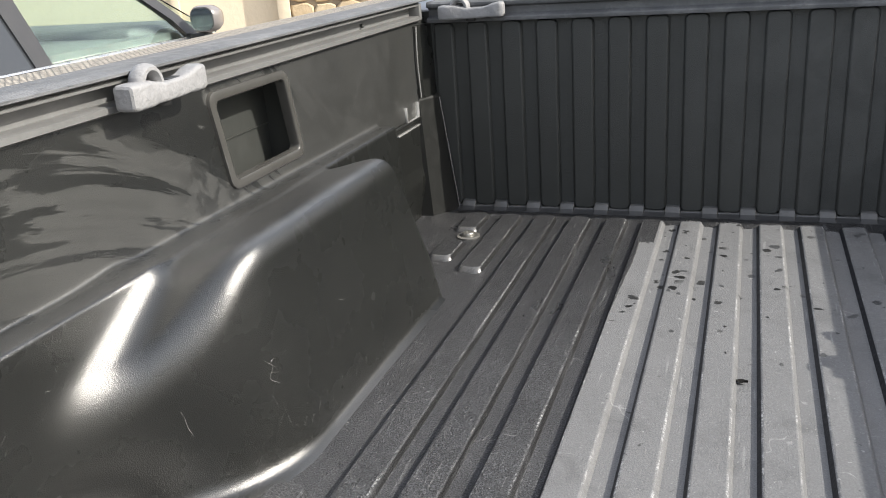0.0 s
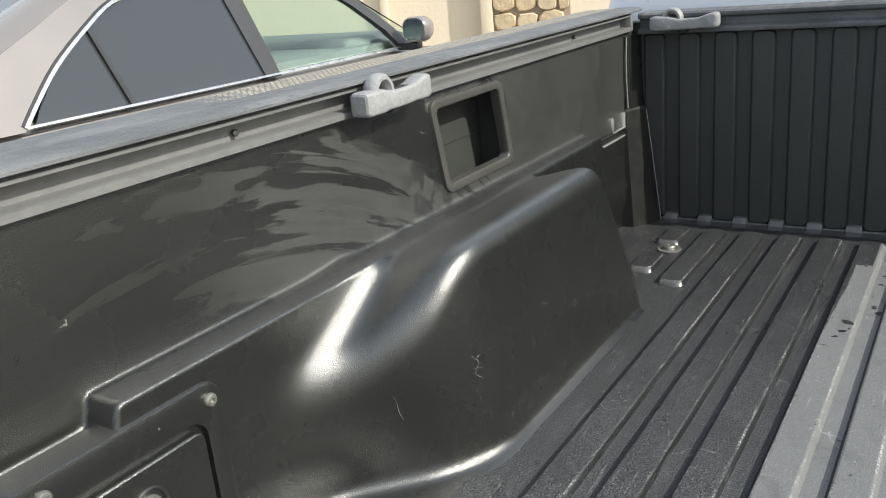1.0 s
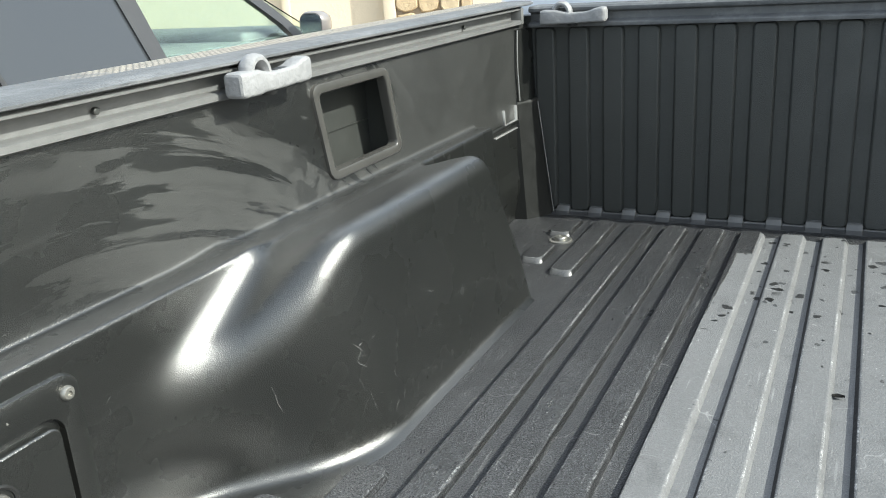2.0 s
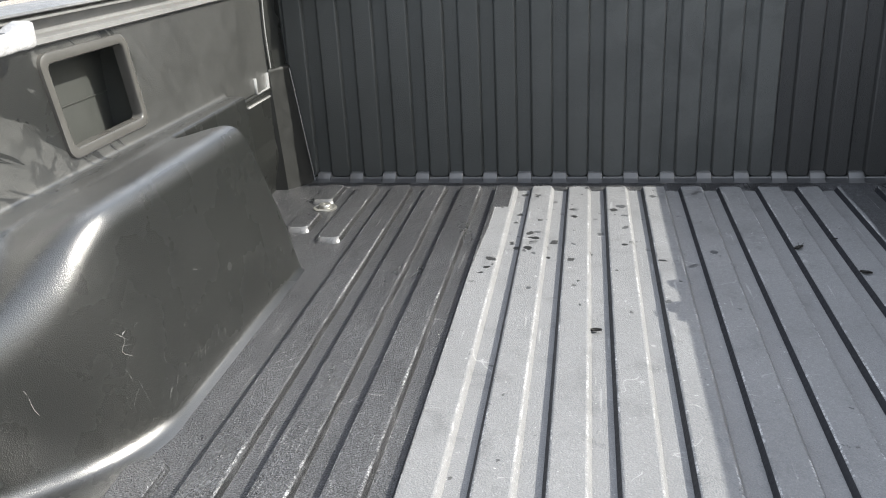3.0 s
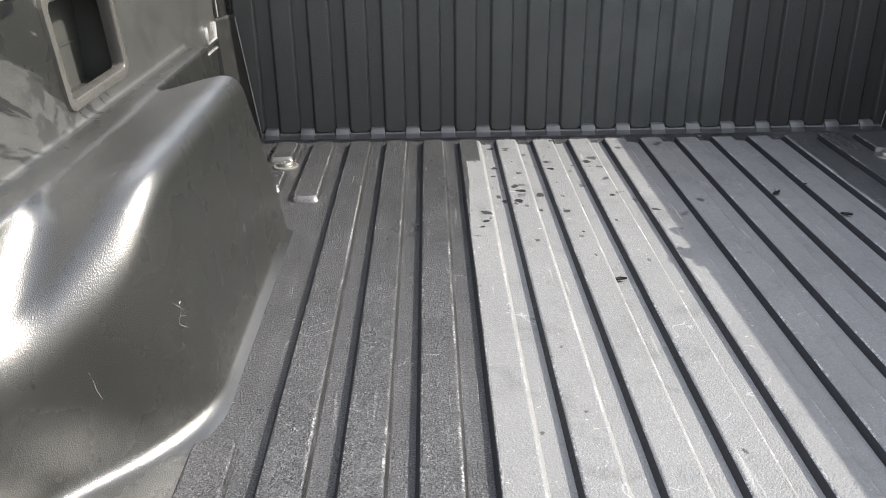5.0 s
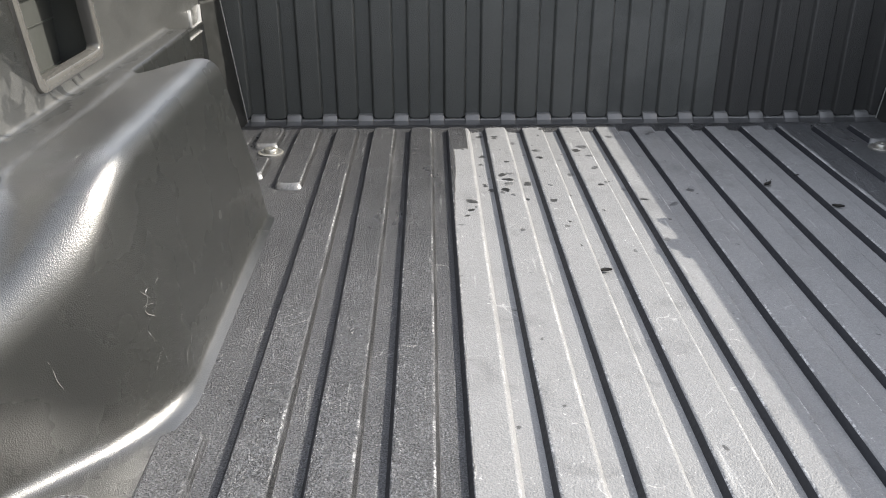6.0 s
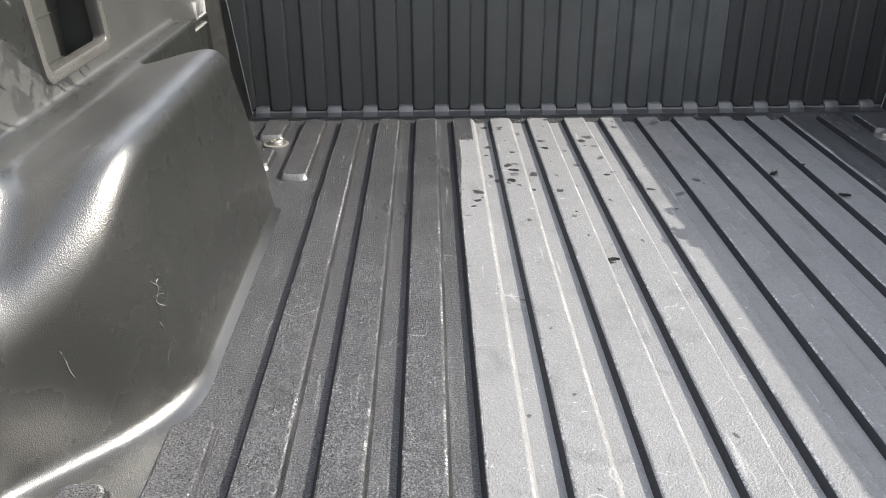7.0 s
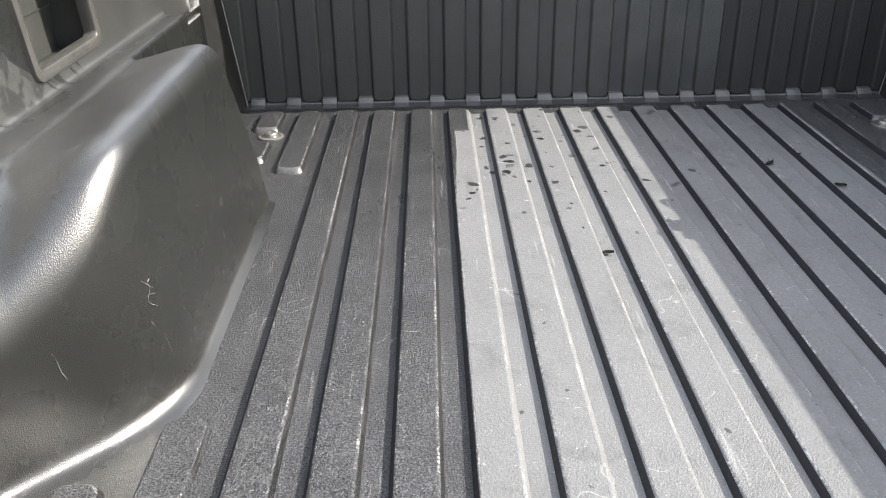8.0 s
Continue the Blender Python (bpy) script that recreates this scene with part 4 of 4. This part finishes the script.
# ---- bits of dead leaf on the bed floor ----
def leaf(x, y, z, size, turn, seed, stalks=0):
    root = thing("leaf_fragment", "small dark curled fragment of dead leaf on the bed floor", "leaf", (x, y, z), "leaf fragments on the bed floor")
    rnd = random.Random(seed)
    rows = []
    for i in range(6):
        u = i / 5
        half = 0.28 * math.sin(math.pi * (0.08 + 0.87 * u)) * rnd.uniform(0.8, 1.1)
        rows.append([(size * (u - 0.5), size * half * v, size * (0.05 + 0.16 * v * v + 0.10 * u * u) + rnd.uniform(0, 0.0004)) for v in (-1, -0.5, 0, 0.5, 1)])
    blade = loft(rows, caps=False, closed=False)
    bmesh.ops.solidify(blade, geom=blade.faces[:], thickness=0.0004)
    part("blade", moved(blade, pose(0, 0, 0, 0, 0, turn)), M_LEAF, root)
    for k in range(stalks):
        a = radians(turn + 20 + 35 * k)
        line = [Vector((math.cos(a) * d, math.sin(a) * d, 0.002 + 0.5 * d - 14 * d * d)) for d in [size * 0.12 * j for j in range(8)]]
        part("stalk", loft([[(q.x + 0.0005 * math.cos(b), q.y, q.z + 0.0005 * math.sin(b)) for b in (0, 1.57, 3.14, 4.71)] for q in line]), M_LEAF, root)


leaf(-0.044, -0.757, 0.0005, 0.017, -8, 3)
leaf(0.280, -0.460, 0.0093, 0.018, 30, 5, 2)
leaf(0.354, -0.559, 0.0093, 0.018, -35, 8)
leaf(0.347, -0.413, 0.0085, 0.009, 10, 12)

# ---- surroundings ----
ground = part("ground", box(-60, 60, -60, 60, GROUND - 0.2, GROUND), M_GROUND)
tagged(ground, "pale concrete driveway", "driveway", kind="structure")


def sedan():
    car = thing("sedan", "bronze-grey four-door sedan with dark tinted rear windows, parked alongside", "car", (0, 0, 0.025))
    CX = -3.0
    rings = []
    for y, hw, zb, zt in ((-1.62, 0.70, -0.40, 0.10), (-1.58, 0.80, -0.46, 0.20), (-1.3, 0.87, -0.50, 0.255), (-0.9, 0.895, -0.52, 0.262), (0.0, 0.90, -0.53, 0.262), (1.0, 0.90, -0.53, 0.258), (1.4, 0.895, -0.52, 0.225), (2.2, 0.87, -0.50, 0.14), (2.75, 0.80, -0.48, 0.02), (2.95, 0.66, -0.44, -0.10)):
        h = zt - zb
        pts = [(-hw + 0.06, zb), (-hw, zb + 0.12 * h), (-hw - 0.012, zb + 0.6 * h), (-hw + 0.008, zt - 0.03), (-hw + 0.03, zt), (0, zt + 0.012), (hw - 0.03, zt), (hw - 0.008, zt - 0.03), (hw + 0.012, zb + 0.6 * h), (hw, zb + 0.12 * h), (hw - 0.06, zb)]
        rings.append([(CX + x, y, z) for x, z in pts])
    part("body", loft(rings), M_CAR, car, smooth=60)

    def on(y, z, out=0.0, side=1):
        return (CX + side * (0.90 - 0.45 * (z - 0.27) + out), y, z)

    def panel(name, pts, mat, out=0.0, thick=0.03, side=1, parent=car, label=""):
        return part(name, loft([[on(y, z, out - thick, side) for y, z in pts], [on(y, z, out, side) for y, z in pts]]), mat, parent, label)

    for side in (1, -1):
        panel("rear_pillar", [(-1.02, 0.25), (-0.60, 0.25), (-0.575, 0.275), (-0.44, 0.385), (-0.30, 0.47), (-0.17, 0.535), (0.0, 0.575), (0.0, 0.66), (-0.20, 0.602), (-0.45, 0.488), (-0.70, 0.382)], M_CAR, side=side)
        panel("roof_rail", [(0.0, 0.575), (0.40, 0.592), (0.66, 0.575), (0.66, 0.655), (0.40, 0.675), (0.0, 0.66)], M_CAR, side=side)
        panel("centre_pillar", [(0.285, 0.25), (0.355, 0.25), (0.354, 0.27), (0.335, 0.59), (0.250, 0.59), (0.284, 0.27)], M_PILLAR, -0.002, side=side)
        panel("front_pillar", [(0.66, 0.575), (0.885, 0.445), (1.03, 0.33), (1.09, 0.25), (1.155, 0.25), (1.09, 0.335), (0.93, 0.468), (0.66, 0.625)], M_PILLAR, side=side)
        panel("rear_window_glass", [(-0.56, 0.262), (0.285, 0.262), (0.252, 0.585), (0.0, 0.57), (-0.17, 0.53), (-0.30, 0.465), (-0.44, 0.38)], M_TINT, -0.010, 0.006, side)
        w = panel("front_window_glass", [(0.354, 0.262), (1.07, 0.262), (0.885, 0.445), (0.66, 0.575), (0.336, 0.588)], M_GLASS, -0.010, 0.004, side)
        w.visible_shadow = False
        panel("window_divider", [(-0.266, 0.262), (-0.249, 0.262), (-0.282, 0.474), (-0.292, 0.468)], M_TRIM, 0.0, 0.012, side)
        panel("belt_trim", [(-0.595, 0.2565), (1.08, 0.2565), (1.08, 0.2620), (-0.595, 0.2630)], M_CHROME, 0.006, 0.012, side, label="chrome strip")
        outer = [(-0.60, 0.262), (-0.545, 0.310), (-0.44, 0.393), (-0.30, 0.478), (-0.17, 0.543), (0.0, 0.583), (0.2, 0.595)]
        fine = []
        for k in range(len(outer) - 1):
            p0, p1, p2, p3 = outer[max(k - 1, 0)], outer[k], outer[k + 1], outer[min(k + 2, len(outer) - 1)]
            for f in (0.0, 0.25, 0.5, 0.75):
                fine.append(tuple(0.5 * (2 * b + (c - a) * f + (2 * a - 5 * b + 4 * c - d) * f * f + (3 * b - a - 3 * c + d) * f ** 3) for a, b, c, d in zip(p0, p1, p2, p3)))
        outer = fine + [outer[-1]]
        inner = [(y + 0.0075, z - 0.0062) for y, z in outer]
        edge = [(y - 0.0050, z + 0.0042) for y, z in outer]
        panel("weather_strip", edge + outer[::-1], M_TRIM, 0.003, 0.012, side)
        panel("arch_trim", outer + inner[::-1], M_CHROME, 0.004, 0.012, side, label="chrome strip")
        mir = bmesh.new()
        loft([[(CX + side * (0.985 + a * 1.15), 1.06 + dy, 0.325 + b) for a, b in round_rect(0.125 * s, 0.125 * s, 0.045 * s, 5)] for dy, s in ((0.0, 0.72), (0.012, 0.8), (0.05, 0.78), (0.08, 0.62), (0.10, 0.35))], mir)
        mirror = part("door_mirror", mir, M_CAR, car)
        part("mirror_glass", loft([[(CX + side * (0.985 + a * 1.1), 1.06 + dy, 0.325 + b) for a, b in round_rect(0.108 * s, 0.10 * s, 0.035 * s, 5)] for dy, s in ((0.002, 0.8), (-0.002, 0.8))]), M_MIRROR, mirror)
        part("mirror_foot", box(CX + side * 0.95 - 0.06, CX + side * 0.95 + 0.03, 1.07, 1.13, 0.245, 0.275, 0.008), M_TRIM, mirror)
    part("roof", loft([[(CX + k * hw, y, z + 0.035 * (1 - k * k)) for k in (-1, -0.7, -0.35, 0, 0.35, 0.7, 1)] + [(CX + k * hw, y, z - 0.03) for k in (1, -1)] for y, hw, z in ((-0.22, 0.735, 0.60), (0.0, 0.725, 0.645), (0.4, 0.72, 0.668), (0.68, 0.725, 0.645))]), M_CAR, car, smooth=60)
    for nm, y0, z0, y1, z1, mat in (("windscreen", 1.33, 0.25, 0.67, 0.64, M_GLASS), ("rear_screen", -1.05, 0.255, -0.21, 0.605, M_TINT)):
        wide = (0.86, 0.71) if nm == "windscreen" else (0.66, 0.56)
        g = loft([[(CX + x * w, y, z + o) for x, w, y, z in ((-1, wide[0], y0, z0), (1, wide[0], y0, z0), (1, wide[1], y1, z1), (-1, wide[1], y1, z1))] for o in (0.0, 0.006)])
        part(nm, g, mat, car).visible_shadow = False
    for side in (1, -1):
        rows = []
        for k in range(9):
            f = k / 8
            yy = -1.06 + 0.86 * f
            zo, zi = 0.245 + 0.355 * f ** 1.1, 0.262 + 0.352 * f
            ho, hi = 0.895 - 0.45 * (zo - 0.27), 0.67 - 0.10 * f
            rows.append([(CX + side * (ho + (hi - ho) * g), yy, zo + (zi + 0.006 - zo) * g + 0.020 * math.sin(math.pi * g)) for g in (0, 0.2, 0.4, 0.6, 0.8, 1.0)])
        part("rear_quarter", loft(rows, caps=False, closed=False), M_CAR, car, smooth=180)
    part("cabin_tray", box(CX - 0.84, CX + 0.84, -0.95, 1.28, 0.20, 0.2835, 0.005), M_INSIDE, car, "dark cabin lining")
    part("dashboard", box(CX - 0.80, CX + 0.80, 0.86, 1.30, 0.10, 0.315, 0.04, 3), M_INSIDE, car)
    for x in (-0.38, 0.38):
        part("front_seat", box(CX + x - 0.24, CX + x + 0.24, -0.05, 0.12, -0.1, 0.42, 0.06, 3), M_INSIDE, car)
    for x in (-0.80, 0.80):
        for y in (-0.95, 1.85):
            t = part("tyre", moved(disc_stack([(0.20, -0.09), (0.32, -0.10), (0.350, -0.075), (0.350, 0.075), (0.32, 0.10), (0.20, 0.09)], 36, "x"), Matrix.Translation((CX + x, y, GROUND + 0.325))), M_RUBBER, car)
            part("rim", moved(disc_stack([(0.205, -0.085), (0.205, 0.085), (0.06, 0.07)], 28, "x"), Matrix.Translation((CX + x, y, GROUND + 0.325))), M_RIM, t)


sedan()


def house():
    home = thing("house", "cream stucco house front with a rough stone pillar", "house")
    part("wall", box(-16.0, -4.42, 6.0, 6.25, GROUND, 2.4), M_STUCCO, home)
    part("wall", box(-3.55, 3.5, 5.90, 6.25, GROUND, 2.4), M_STUCCO, home)
    part("pillar_trim", box(-4.42, -4.30, 5.86, 6.25, GROUND, 2.4, 0.01), M_STUCCO, home)
    part("corner_trim", box(-5.42, -5.34, 5.93, 6.0, GROUND, 2.4, 0.01), M_STUCCO, home)
    pillar = part("stone_pillar", box(-4.30, -3.55, 5.90, 6.25, GROUND, 2.4), M_MORTAR, home)
    home.matrix_basis = Matrix.Translation((-4, 6, 0)) @ pose(0, 0, 0, 0, 0, 25) @ Matrix.Translation((4, -6, 0))
    return pillar


pillar = house()


def stone(x, z, w, h, seed):
    rnd = random.Random(seed)
    n = 11
    base = []
    for k in range(n):
        a = 2 * math.pi * (k + rnd.uniform(-0.25, 0.25)) / n
        e = 4.5
        c, s = math.cos(a), math.sin(a)
        r = 1 / (abs(c) ** e + abs(s) ** e) ** (1 / e) * rnd.uniform(0.9, 1.04)
        base.append((r * c * w / 2, r * s * h / 2))
    d = rnd.uniform(0.03, 0.06)
    ob = part("stone", loft([[(x + a * k, 5.90 - d * f, z + b * k) for a, b in base] for k, f in ((1, -0.1), (1, 0.5), (0.86, 1.0))]), M_STONE, pillar, smooth=50)


def stones():
    rnd = random.Random(4)
    z = -0.35
    while z < 0.85:
        h = rnd.uniform(0.13, 0.19)
        x = -4.30
        while x < -3.62:
            w = min(rnd.uniform(0.15, 0.27), -3.56 - x)
            stone(x + w / 2, z + h / 2 + rnd.uniform(-0.015, 0.015), w - 0.003, h - 0.003, rnd.random())
            x += w
        z += h


stones()
